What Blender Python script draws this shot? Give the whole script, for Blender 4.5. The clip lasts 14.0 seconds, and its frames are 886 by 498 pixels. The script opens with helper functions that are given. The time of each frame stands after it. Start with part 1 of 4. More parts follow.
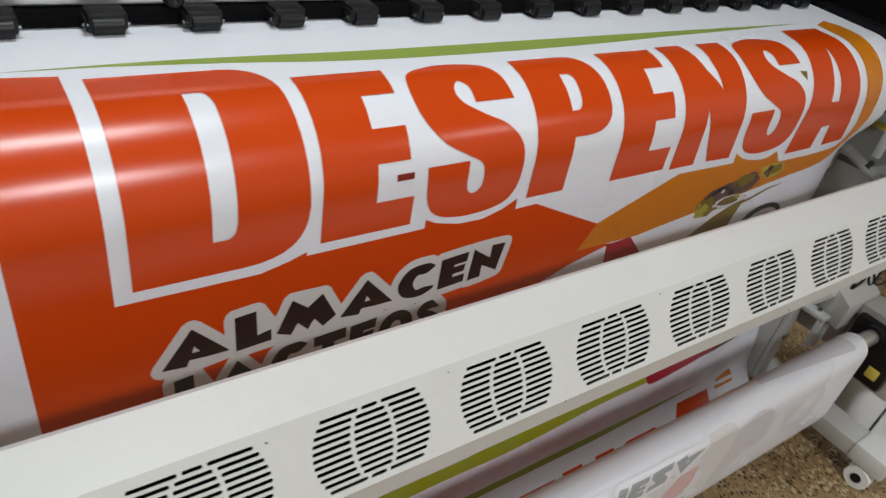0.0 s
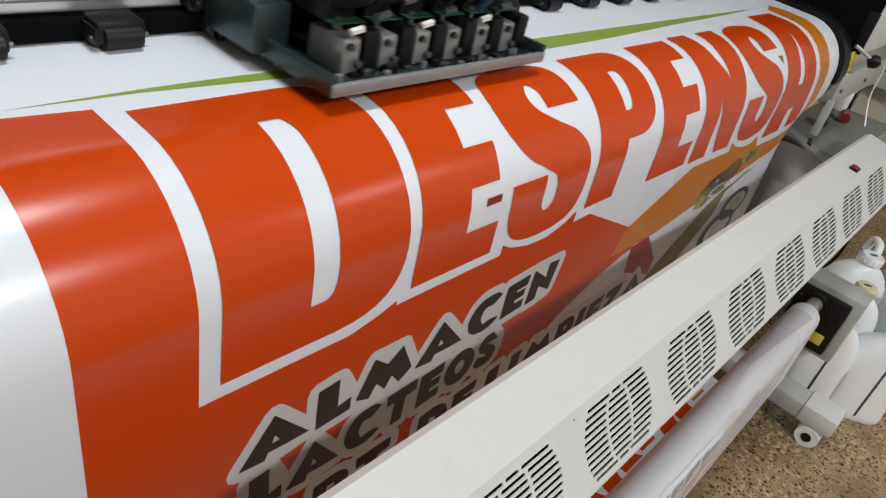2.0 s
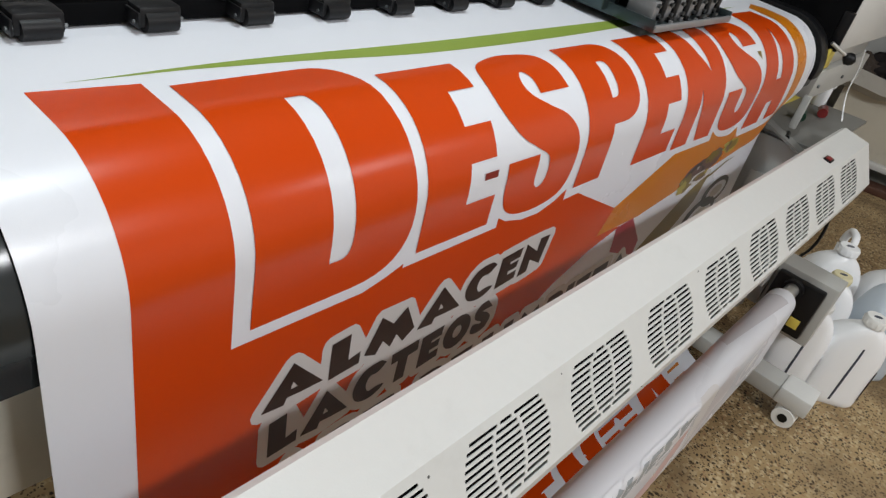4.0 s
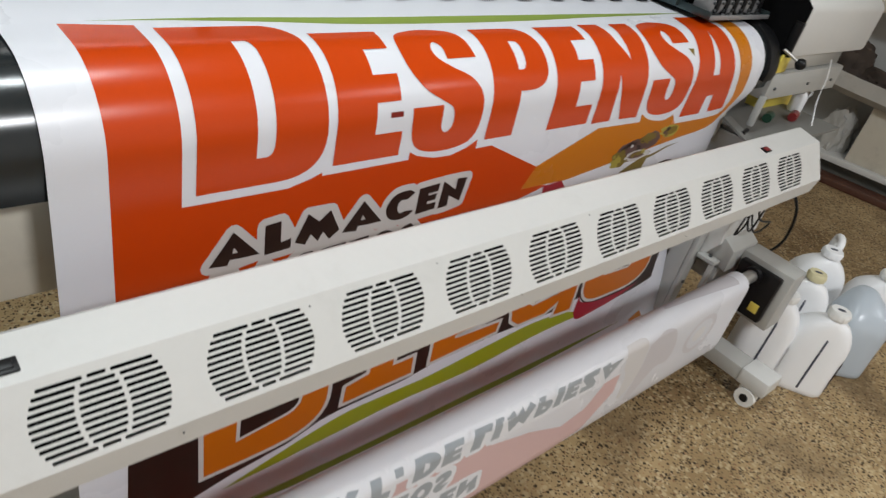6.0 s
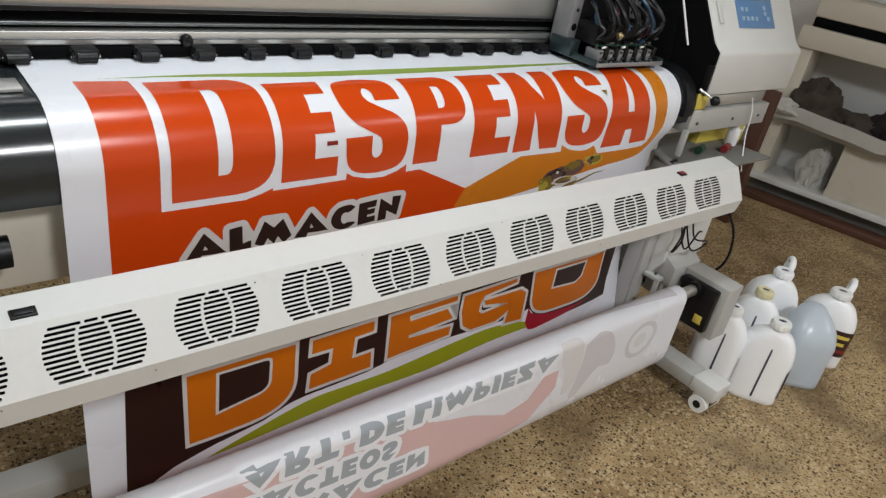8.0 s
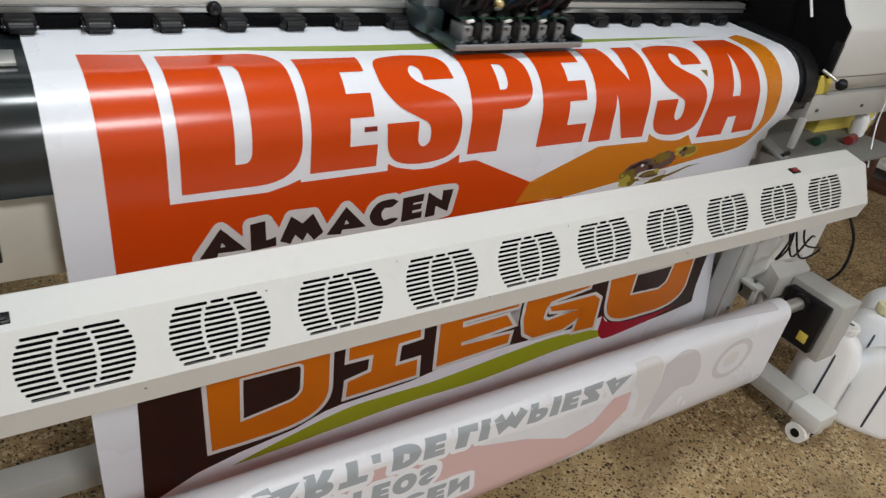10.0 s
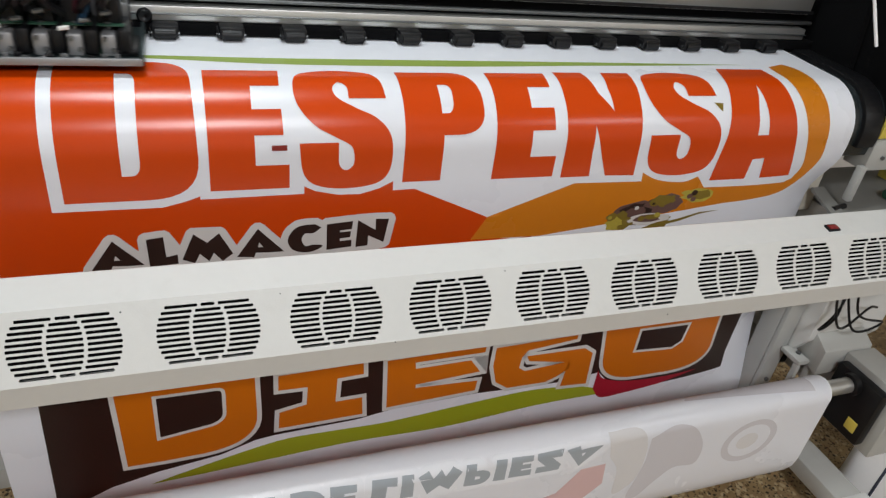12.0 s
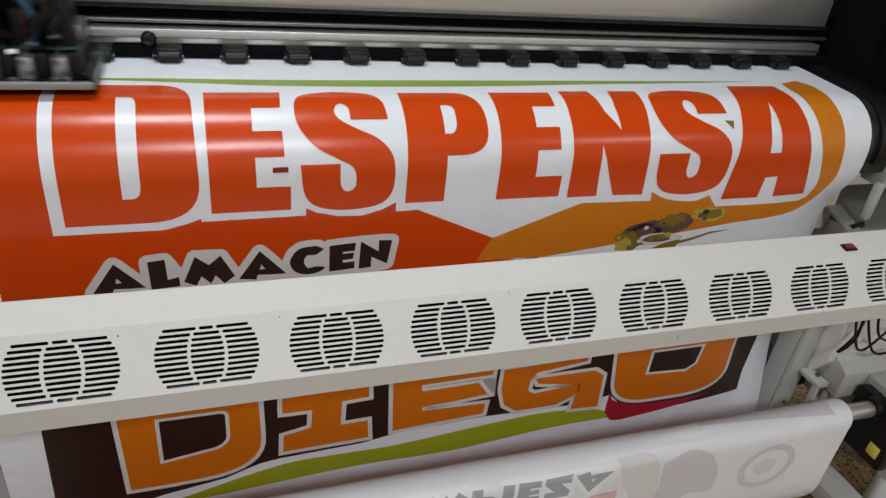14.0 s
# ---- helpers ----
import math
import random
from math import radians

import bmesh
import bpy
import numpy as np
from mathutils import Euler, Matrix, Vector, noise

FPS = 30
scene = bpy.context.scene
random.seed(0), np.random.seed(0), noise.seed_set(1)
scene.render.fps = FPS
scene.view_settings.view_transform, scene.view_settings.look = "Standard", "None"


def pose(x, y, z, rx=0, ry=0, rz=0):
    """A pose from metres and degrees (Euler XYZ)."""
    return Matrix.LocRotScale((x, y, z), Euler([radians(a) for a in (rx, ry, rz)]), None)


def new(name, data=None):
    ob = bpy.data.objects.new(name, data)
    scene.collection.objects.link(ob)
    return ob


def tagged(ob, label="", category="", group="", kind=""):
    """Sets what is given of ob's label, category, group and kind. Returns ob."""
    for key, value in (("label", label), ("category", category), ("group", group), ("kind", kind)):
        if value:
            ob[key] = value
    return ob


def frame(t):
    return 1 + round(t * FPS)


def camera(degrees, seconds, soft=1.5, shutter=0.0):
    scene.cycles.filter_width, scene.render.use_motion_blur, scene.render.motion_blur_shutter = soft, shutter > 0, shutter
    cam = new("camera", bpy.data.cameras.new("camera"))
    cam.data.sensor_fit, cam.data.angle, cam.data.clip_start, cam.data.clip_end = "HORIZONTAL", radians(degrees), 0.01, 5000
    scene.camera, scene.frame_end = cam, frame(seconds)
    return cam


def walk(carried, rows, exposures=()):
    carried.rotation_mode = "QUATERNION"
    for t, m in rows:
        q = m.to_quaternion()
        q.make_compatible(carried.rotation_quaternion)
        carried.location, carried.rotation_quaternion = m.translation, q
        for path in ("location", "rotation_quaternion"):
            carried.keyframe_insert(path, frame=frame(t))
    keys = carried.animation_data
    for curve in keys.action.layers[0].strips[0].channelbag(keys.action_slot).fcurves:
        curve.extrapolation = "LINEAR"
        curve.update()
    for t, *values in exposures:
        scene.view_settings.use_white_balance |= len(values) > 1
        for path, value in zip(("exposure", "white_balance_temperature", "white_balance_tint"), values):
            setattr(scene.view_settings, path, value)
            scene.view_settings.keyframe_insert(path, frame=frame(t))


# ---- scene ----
cam = camera(64.5, 14.0, soft=1.3, shutter=0.5)
# the walk: a base pose in the shop, then the carried camera's own steps (t, x, y, z, yaw, pitch, roll)
METRES = 1.6895
BASE = (-1.4495, -0.1744, 1.2047, -35.308, -9.644, -33.399)
ROWS = [
    (0.0, 0.0, 0.0, 0.0, -0.0, 0.0, 0.0),
    (0.5, -0.0728, 0.0013, 0.0127, -5.27, -1.55, 1.33),
    (1.0, -0.1305, 0.0107, 0.0279, -9.4, 0.16, 2.61),
    (1.5, -0.1252, 0.0533, 0.0366, -10.24, -0.24, 2.97),
    (2.0, -0.1284, 0.0735, 0.0285, -12.0, -1.13, 5.53),
    (2.5, -0.1336, 0.0627, 0.0234, -11.83, -1.34, 5.16),
    (5.0, -0.1334, 0.0044, 0.0033, -13.35, -1.55, 4.85),
    (5.5, -0.1008, -0.0493, -0.0284, -10.09, 0.45, 3.65),
    (6.0, -0.0593, -0.1163, -0.0667, -7.23, 0.52, 1.56),
    (6.5, -0.0567, -0.179, -0.0912, -7.74, 3.2, 3.54),
    (7.0, -0.0542, -0.2353, -0.1149, -9.34, 4.58, 2.49),
    (7.5, -0.0112, -0.2611, -0.1313, -6.33, 5.34, 2.71),
    (8.0, 0.0262, -0.2699, -0.1393, -4.36, 5.78, 3.03),
    (10.5, 0.1145, -0.1372, -0.0863, 4.16, 3.17, -1.77),
    (11.0, 0.1751, -0.1014, -0.0702, 6.15, 2.72, -3.38),
    (11.5, 0.2281, -0.0904, -0.0697, 11.89, 3.73, -4.89),
    (12.0, 0.2487, -0.0832, -0.0672, 13.27, 4.52, -6.28),
    (12.5, 0.2505, -0.0772, -0.0636, 14.15, 4.32, -6.42),
    (13.0, 0.2551, -0.0747, -0.0622, 14.37, 4.87, -5.97),
    (13.5, 0.2591, -0.0722, -0.0611, 14.47, 5.11, -6.08),
    (14.0, 0.2599, -0.072, -0.0605, 14.89, 5.69, -6.29),
]
walk(cam, [(t, pose(*BASE) @ pose(METRES * x, METRES * y, METRES * z, 90 + pitch, roll, yaw)) for t, x, y, z, yaw, pitch, roll in ROWS],
     exposures=[(0.0, -1.02), (0.5, -1.01), (1.0, -0.94), (1.5, -0.88), (2.0, -0.90), (2.5, -0.92), (5.0, -0.90), (5.5, -0.90), (6.0, -0.84), (8.0, -0.82), (10.5, -0.82), (12.0, -0.87), (13.0, -0.88), (13.5, -0.99), (14.0, -1.06)])

# ---------------------------------------------------------------- light
world = bpy.data.worlds.new("shop_world")
world.use_nodes = True
world.node_tree.nodes["Background"].inputs[0].default_value = (0.75, 0.82, 0.9, 1)
world.node_tree.nodes["Background"].inputs[1].default_value = 0.02
scene.world = world
# first two rows make the drum's streaks; the third is an added fill
LAMPS = [(-1.25, 0.35, 0.6, 0.25, 38, (0.89, 0.975, 1.0)), (-1.05, -2.05, 0.6, 0.5, 122, (0.945, 0.965, 1.0)), (1.7, -2.7, 0.6, 0.3, 42, (0.93, 0.97, 1.0))]
LAMP_Z = 2.75


def lamp_light(x, y, wide, deep, watts, tint):
    data = bpy.data.lights.new("tube_and_fill_light", "AREA")
    data.shape, data.size, data.size_y = "RECTANGLE", wide, deep
    data.energy, data.color = watts, tint
    ob = new("tube_and_fill_light", data)
    ob.matrix_world = pose(x, y, LAMP_Z - 0.075)
    return ob


for row in LAMPS:
    lamp_light(*row)


# ---------------------------------------------------------------- materials
def material(name, colour, rough=0.5, metal=0.0, noise_scale=30.0, vary=0.12, bump=0.05, bump_scale=200.0, coat=0.0, spec=0.5, stains=0.0):
    """A surface with grain and wear at two scales."""
    m = bpy.data.materials.new(name)
    m.use_nodes = True
    nt = m.node_tree
    b = nt.nodes["Principled BSDF"]
    co = nt.nodes.new("ShaderNodeTexCoord")
    n1 = nt.nodes.new("ShaderNodeTexNoise")
    n1.inputs["Scale"].default_value, n1.inputs["Detail"].default_value = noise_scale, 5
    n2 = nt.nodes.new("ShaderNodeTexNoise")
    n2.inputs["Scale"].default_value, n2.inputs["Detail"].default_value = 3.0, 6
    nt.links.new(co.outputs["Object"], n1.inputs["Vector"])
    nt.links.new(co.outputs["Object"], n2.inputs["Vector"])
    mix = nt.nodes.new("ShaderNodeMix")
    mix.data_type = "RGBA"
    c = Vector(colour)
    mix.inputs["A"].default_value = (*(c * (1 - vary)), 1)
    mix.inputs["B"].default_value = (*[min(1.0, v * (1 + vary)) for v in c], 1)
    add = nt.nodes.new("ShaderNodeMath")
    add.operation = "MULTIPLY_ADD"
    add.inputs[1].default_value = 0.45
    half = nt.nodes.new("ShaderNodeMath")
    half.operation = "MULTIPLY"
    half.inputs[1].default_value = 0.55
    nt.links.new(n2.outputs[0], half.inputs[0])
    nt.links.new(n1.outputs[0], add.inputs[0])
    nt.links.new(half.outputs[0], add.inputs[2])
    nt.links.new(add.outputs[0], mix.inputs["Factor"])
    col = mix.outputs["Result"]
    if stains:
        n3 = nt.nodes.new("ShaderNodeTexNoise")
        n3.inputs["Scale"].default_value, n3.inputs["Detail"].default_value, n3.inputs["Roughness"].default_value = 7.0, 8, 0.7
        nt.links.new(co.outputs["Object"], n3.inputs["Vector"])
        rmp = nt.nodes.new("ShaderNodeMapRange")
        rmp.inputs["From Min"].default_value, rmp.inputs["From Max"].default_value = 0.58, 0.78
        rmp.inputs["To Max"].default_value = stains
        nt.links.new(n3.outputs[0], rmp.inputs["Value"])
        dirt = nt.nodes.new("ShaderNodeMix")
        dirt.data_type = "RGBA"
        dirt.inputs["B"].default_value = (0.16, 0.13, 0.09, 1)
        nt.links.new(rmp.outputs[0], dirt.inputs["Factor"])
        nt.links.new(col, dirt.inputs["A"])
        col = dirt.outputs["Result"]
    nt.links.new(col, b.inputs["Base Color"])
    rr = nt.nodes.new("ShaderNodeMapRange")
    rr.inputs["To Min"].default_value, rr.inputs["To Max"].default_value = max(0.02, rough - 0.08), min(1, rough + 0.08)
    nt.links.new(n2.outputs[0], rr.inputs["Value"])
    nt.links.new(rr.outputs[0], b.inputs["Roughness"])
    b.inputs["Metallic"].default_value = metal
    b.inputs["Coat Weight"].default_value = coat
    b.inputs["Coat Roughness"].default_value = 0.12
    b.inputs["Specular IOR Level"].default_value = spec
    if bump:
        nb = nt.nodes.new("ShaderNodeTexNoise")
        nb.inputs["Scale"].default_value = bump_scale
        nt.links.new(co.outputs["Object"], nb.inputs["Vector"])
        bp = nt.nodes.new("ShaderNodeBump")
        bp.inputs["Strength"].default_value, bp.inputs["Distance"].default_value = bump, 0.002
        nt.links.new(nb.outputs[0], bp.inputs["Height"])
        nt.links.new(bp.outputs[0], b.inputs["Normal"])
    return m


def floor_material():
    """Worn terrazzo: ochre ground, dark and pale chips, large brown stains."""
    m = bpy.data.materials.new("terrazzo")
    m.use_nodes = True
    nt = m.node_tree
    b = nt.nodes["Principled BSDF"]
    co = nt.nodes.new("ShaderNodeTexCoord")

    def chips(scale, lo, hi):
        v = nt.nodes.new("ShaderNodeTexVoronoi")
        v.inputs["Scale"].default_value = scale
        nt.links.new(warp.outputs[1], v.inputs["Vector"])
        sep = nt.nodes.new("ShaderNodeSeparateColor")
        nt.links.new(v.outputs["Color"], sep.inputs[0])
        on = nt.nodes.new("ShaderNodeMath")
        on.operation, on.inputs[1].default_value = "GREATER_THAN", lo
        nt.links.new(sep.outputs[0], on.inputs[0])
        near = nt.nodes.new("ShaderNodeMapRange")
        near.inputs["From Min"].default_value, near.inputs["From Max"].default_value = hi, hi * 0.7
        nt.links.new(v.outputs["Distance"], near.inputs["Value"])
        both = nt.nodes.new("ShaderNodeMath")
        both.operation = "MULTIPLY"
        nt.links.new(on.outputs[0], both.inputs[0])
        nt.links.new(near.outputs[0], both.inputs[1])
        return both.outputs[0]

    nz = nt.nodes.new("ShaderNodeTexNoise")
    nz.inputs["Scale"].default_value = 60
    nt.links.new(co.outputs["Object"], nz.inputs["Vector"])
    warp = nt.nodes.new("ShaderNodeMix")
    warp.data_type = "VECTOR"
    warp.inputs["Factor"].default_value = 0.012
    nt.links.new(co.outputs["Object"], warp.inputs[4])
    nt.links.new(nz.outputs["Color"], warp.inputs[5])
    big = nt.nodes.new("ShaderNodeTexNoise")
    big.inputs["Scale"].default_value, big.inputs["Detail"].default_value, big.inputs["Roughness"].default_value = 1.7, 7, 0.62
    nt.links.new(co.outputs["Object"], big.inputs["Vector"])
    ramp = nt.nodes.new("ShaderNodeValToRGB")
    ramp.color_ramp.elements[0].position, ramp.color_ramp.elements[0].color = 0.36, (0.17, 0.105, 0.045, 1)
    ramp.color_ramp.elements[1].position, ramp.color_ramp.elements[1].color = 0.62, (0.45, 0.325, 0.17, 1)
    nt.links.new(big.outputs[0], ramp.inputs[0])
    col = ramp.outputs[0]
    for scale, lo, hi, colour, f in ((80, 0.5, 0.55, (0.58, 0.47, 0.29), 0.55), (92, 0.6, 0.42, (0.022, 0.013, 0.007), 0.97), (165, 0.5, 0.46, (0.05, 0.03, 0.015), 0.9), (120, 0.78, 0.45, (0.28, 0.14, 0.07), 0.6)):
        mx = nt.nodes.new("ShaderNodeMix")
        mx.data_type = "RGBA"
        k = nt.nodes.new("ShaderNodeMath")
        k.operation, k.inputs[1].default_value = "MULTIPLY", f
        nt.links.new(chips(scale, lo, hi), k.inputs[0])
        nt.links.new(k.outputs[0], mx.inputs["Factor"])
        nt.links.new(col, mx.inputs["A"])
        mx.inputs["B"].default_value = (*colour, 1)
        col = mx.outputs["Result"]
    sm = nt.nodes.new("ShaderNodeTexNoise")
    sm.inputs["Scale"].default_value, sm.inputs["Detail"].default_value, sm.inputs["Roughness"].default_value = 2.6, 4, 0.5
    nt.links.new(co.outputs["Object"], sm.inputs["Vector"])
    lim = nt.nodes.new("ShaderNodeMapRange")
    lim.inputs["From Min"].default_value, lim.inputs["From Max"].default_value, lim.inputs["To Max"].default_value = 0.55, 0.66, 0.6
    nt.links.new(sm.outputs[0], lim.inputs["Value"])
    grime = nt.nodes.new("ShaderNodeMix")
    grime.data_type = "RGBA"
    grime.inputs["B"].default_value = (0.13, 0.085, 0.045, 1)
    nt.links.new(lim.outputs[0], grime.inputs["Factor"])
    nt.links.new(col, grime.inputs["A"])
    nt.links.new(grime.outputs["Result"], b.inputs["Base Color"])
    b.inputs["Roughness"].default_value = 0.55
    b.inputs["Specular IOR Level"].default_value = 0.25
    bp = nt.nodes.new("ShaderNodeBump")
    bp.inputs["Strength"].default_value, bp.inputs["Distance"].default_value = 0.15, 0.002
    nt.links.new(big.outputs[0], bp.inputs["Height"])
    nt.links.new(bp.outputs[0], b.inputs["Normal"])
    return m


def glow(name, colour, strength):
    m = bpy.data.materials.new(name)
    m.use_nodes = True
    b = m.node_tree.nodes["Principled BSDF"]
    b.inputs["Base Color"].default_value = (*colour, 1)
    b.inputs["Emission Color"].default_value = (*colour, 1)
    b.inputs["Emission Strength"].default_value = strength
    return m


M_FLOOR = floor_material()
M_WALL = material("wall_paint", (0.82, 0.79, 0.75), 0.8, bump=0.2, bump_scale=60, stains=0.15)
M_CEIL = material("ceiling_paint", (0.8, 0.8, 0.78), 0.85)
M_CREAM = material("cream_enamel", (0.63, 0.63, 0.612), 0.42, noise_scale=90, vary=0.05, bump=0.06, bump_scale=500, stains=0.10)
M_GREY = material("grey_enamel", (0.42, 0.42, 0.40), 0.45, vary=0.08, bump=0.05, stains=0.2)
M_BEIGE = material("beige_enamel", (0.62, 0.58, 0.49), 0.5, vary=0.08, stains=0.25)
M_ALU = material("aluminium", (0.62, 0.62, 0.6), 0.36, metal=0.85, vary=0.06, noise_scale=160, bump=0.03)
M_STEEL = material("dull_steel", (0.17, 0.18, 0.185), 0.42, metal=0.9, vary=0.25, noise_scale=60, stains=0.3)
M_BLACK = material("black_plastic", (0.006, 0.006, 0.007), 0.42, vary=0.25, noise_scale=120, spec=0.3)
# near-black for black inner parts and for hollows whose shade is painted
M_VOID = material("black_inside_and_shade", (0.003, 0.003, 0.0035), 0.9, bump=0, spec=0.1)
M_PLATEN = material("dark_platen", (0.016, 0.02, 0.022), 0.2, vary=0.2, noise_scale=40, bump=0.02)
M_VINYL = material("white_vinyl", (0.87, 0.885, 0.94), 0.28, vary=0.015, noise_scale=300, bump=0.04, bump_scale=900)


def let_light_through(m, share):
    """Thin sheet: part of the light passes and scatters."""
    nt = m.node_tree
    b, out = nt.nodes["Principled BSDF"], nt.nodes["Material Output"]
    thin = nt.nodes.new("ShaderNodeBsdfTranslucent")
    thin.inputs["Color"].default_value = (0.9, 0.9, 0.93, 1)
    mix = nt.nodes.new("ShaderNodeMixShader")
    mix.inputs[0].default_value = share
    nt.links.new(b.outputs[0], mix.inputs[1])
    nt.links.new(thin.outputs[0], mix.inputs[2])
    nt.links.new(mix.outputs[0], out.inputs["Surface"])


let_light_through(M_VINYL, 0.18)


def ink(name, colour, rough=0.3, vary=0.05):
    return material(name, colour, rough, vary=vary, noise_scale=260, bump=0.03, bump_scale=900, spec=0.4)


I_RED = ink("red_ink", (0.57, 0.052, 0.001), 0.225)
I_ORANGE = ink("orange_ink", (0.57, 0.18, 0.008), 0.27)
I_DIEGO = ink("deep_orange_ink", (0.58, 0.145, 0.005), 0.3)
I_SILVER = ink("pale_grey_ink", (0.62, 0.6, 0.58), 0.32, 0.04)
I_DARK = ink("dark_brown_ink", (0.026, 0.012, 0.009), 0.3, 0.2)
I_GREEN = ink("green_ink", (0.32, 0.36, 0.016), 0.3)
I_STRIPE = ink("leaf_green_ink", (0.26, 0.35, 0.06), 0.3)
I_CRIMSON = ink("crimson_ink", (0.36, 0.012, 0.03), 0.3)
I_DASH = ink("dark_red_ink", (0.2, 0.015, 0.01), 0.3)
I_OLIVE = ink("olive_ink", (0.2, 0.14, 0.02), 0.3, 0.4)
I_PURPLE = ink("purple_brown_ink", (0.13, 0.07, 0.06), 0.3, 0.5)
I_LEAF = ink("yellow_green_ink", (0.42, 0.34, 0.05), 0.3, 0.4)
G_GREY = ink("show_through_grey", (0.36, 0.40, 0.44), 0.35)
G_PALE = ink("show_through_light_grey", (0.60, 0.585, 0.62), 0.35)
G_FAINT = ink("show_through_faint_grey", (0.68, 0.67, 0.68), 0.35)
G_PINK = ink("show_through_pink", (0.66, 0.46, 0.46), 0.35)
G_WHITE = ink("show_through_white", (0.82, 0.84, 0.89), 0.35)
M_BOTTLE = material("white_plastic", (0.92, 0.935, 0.955), 0.35, vary=0.04, noise_scale=20, bump=0.03)
M_FROST = material("frosted_plastic", (0.50, 0.56, 0.62), 0.3, vary=0.08, noise_scale=10, bump=0.03)
M_CAP = material("cap_plastic", (0.82, 0.82, 0.8), 0.45)
M_YELLOWCAP = material("yellowed_plastic", (0.72, 0.66, 0.42), 0.45)
M_LABEL = material("dark_label", (0.04, 0.012, 0.012), 0.4)
M_GAUGE = material("ink_level_strip", (0.05, 0.06, 0.09), 0.3)
M_YELLOW = material("yellow_sticker", (0.72, 0.58, 0.10), 0.5)
M_BLUE = material("blue_keypad", (0.10, 0.22, 0.42), 0.4)
M_LCD = material("lcd_screen", (0.22, 0.33, 0.36), 0.2)
M_KEY = material("pale_keys", (0.3, 0.42, 0.56), 0.5)
M_RED = material("red_switch", (0.22, 0.02, 0.02), 0.35)
M_GREEN = material("green_plastic", (0.015, 0.06, 0.035), 0.4)
# dark grey of the inner plate, also the painted shade under the plotter
M_SHADE = material("dark_grey_and_shade", (0.13, 0.13, 0.12), 0.5, vary=0.15, stains=0.3)
M_BROWN = material("brown_wood", (0.085, 0.034, 0.02), 0.55, vary=0.3, noise_scale=25)
M_CLOTH = material("grey_cloth", (0.50, 0.49, 0.46), 0.9, vary=0.2, noise_scale=15, bump=0.4, bump_scale=120, stains=0.4)
M_RAG = material("dark_rag", (0.016, 0.012, 0.013), 0.95, vary=0.5, noise_scale=12, bump=0.6, bump_scale=60)
M_RAGB = material("brown_rag", (0.06, 0.045, 0.036), 0.95, vary=0.5, noise_scale=12, bump=0.6, bump_scale=60)
M_TRAY = material("oily_blue_steel", (0.06, 0.085, 0.09), 0.32, metal=0.7, vary=0.3, noise_scale=50, stains=0.3)
M_HEAD = material("worn_head_metal", (0.34, 0.34, 0.35), 0.4, metal=0.5, vary=0.25, noise_scale=120, stains=0.4)
M_SHELF = material("dusty_shelf_metal", (0.18, 0.177, 0.165), 0.6, vary=0.15, stains=0.35)
M_BRASS = material("brass", (0.5, 0.4, 0.2), 0.4, metal=0.7)
M_TUBEINK = [material("ink_tube_" + n, c, 0.35) for n, c in (("clear", (0.05, 0.055, 0.052)), ("cyan", (0.015, 0.05, 0.10)), ("magenta", (0.06, 0.012, 0.02)), ("black", (0.015, 0.015, 0.015)))]


# ---------------------------------------------------------------- mesh helpers
def bm_box(bm, x0, x1, y0, y1, z0, z1, bevel=0.0, seg=2):
    made = bmesh.ops.create_cube(bm, size=1.0, matrix=Matrix.Translation(((x0 + x1) / 2, (y0 + y1) / 2, (z0 + z1) / 2)) @ Matrix.Diagonal((abs(x1 - x0), abs(y1 - y0), abs(z1 - z0), 1)))
    if bevel:
        edges = {e for v in made["verts"] for e in v.link_edges}
        bmesh.ops.bevel(bm, geom=list(edges), offset=bevel, segments=seg, profile=0.5, affect="EDGES")
    return bm


def box(x0, x1, y0, y1, z0, z1, bevel=0.002, seg=2):
    return bm_box(bmesh.new(), x0, x1, y0, y1, z0, z1, bevel, seg)


def prism(profile, x0, x1, bevel=0.0):
    """A (y, z) outline drawn out along x."""
    bm = bmesh.new()
    a = [bm.verts.new((x0, y, z)) for y, z in profile]
    b = [bm.verts.new((x1, y, z)) for y, z in profile]
    n = len(profile)
    bm.faces.new(a)
    bm.faces.new(b[::-1])
    for i in range(n):
        bm.faces.new((a[(i + 1) % n], a[i], b[i], b[(i + 1) % n]))
    bmesh.ops.recalc_face_normals(bm, faces=bm.faces)
    if bevel:
        bmesh.ops.bevel(bm, geom=list(bm.edges), offset=bevel, segments=2, profile=0.5, affect="EDGES")
    return bm


def bm_rod(bm, a, b, r, n=16, r2=None):
    a, b = Vector(a), Vector(b)
    m = Matrix.Translation((a + b) / 2) @ (b - a).to_track_quat("Z", "Y").to_matrix().to_4x4()
    bmesh.ops.create_cone(bm, cap_ends=True, segments=n, radius1=r, radius2=r if r2 is None else r2, depth=(b - a).length, matrix=m)
    return bm


def rod(a, b, r, n=16, r2=None):
    return bm_rod(bmesh.new(), a, b, r, n, r2)


def lathe(profile, n=28, squash=1.0, square=2.0):
    """(radius, z) outline turned about z."""
    bm = bmesh.new()
    rings = []
    for r, z in profile:
        ring = []
        for i in range(n):
            a = 2 * math.pi * i / n
            k = (abs(math.cos(a)) ** square + abs(math.sin(a)) ** square) ** (-1 / square)
            ring.append(bm.verts.new((k * r * math.cos(a), k * squash * r * math.sin(a), z)))
        rings.append(ring)
    for p, q in zip(rings, rings[1:]):
        for i in range(n):
            bm.faces.new((p[i], p[(i + 1) % n], q[(i + 1) % n], q[i]))
    bm.faces.new(rings[0][::-1])
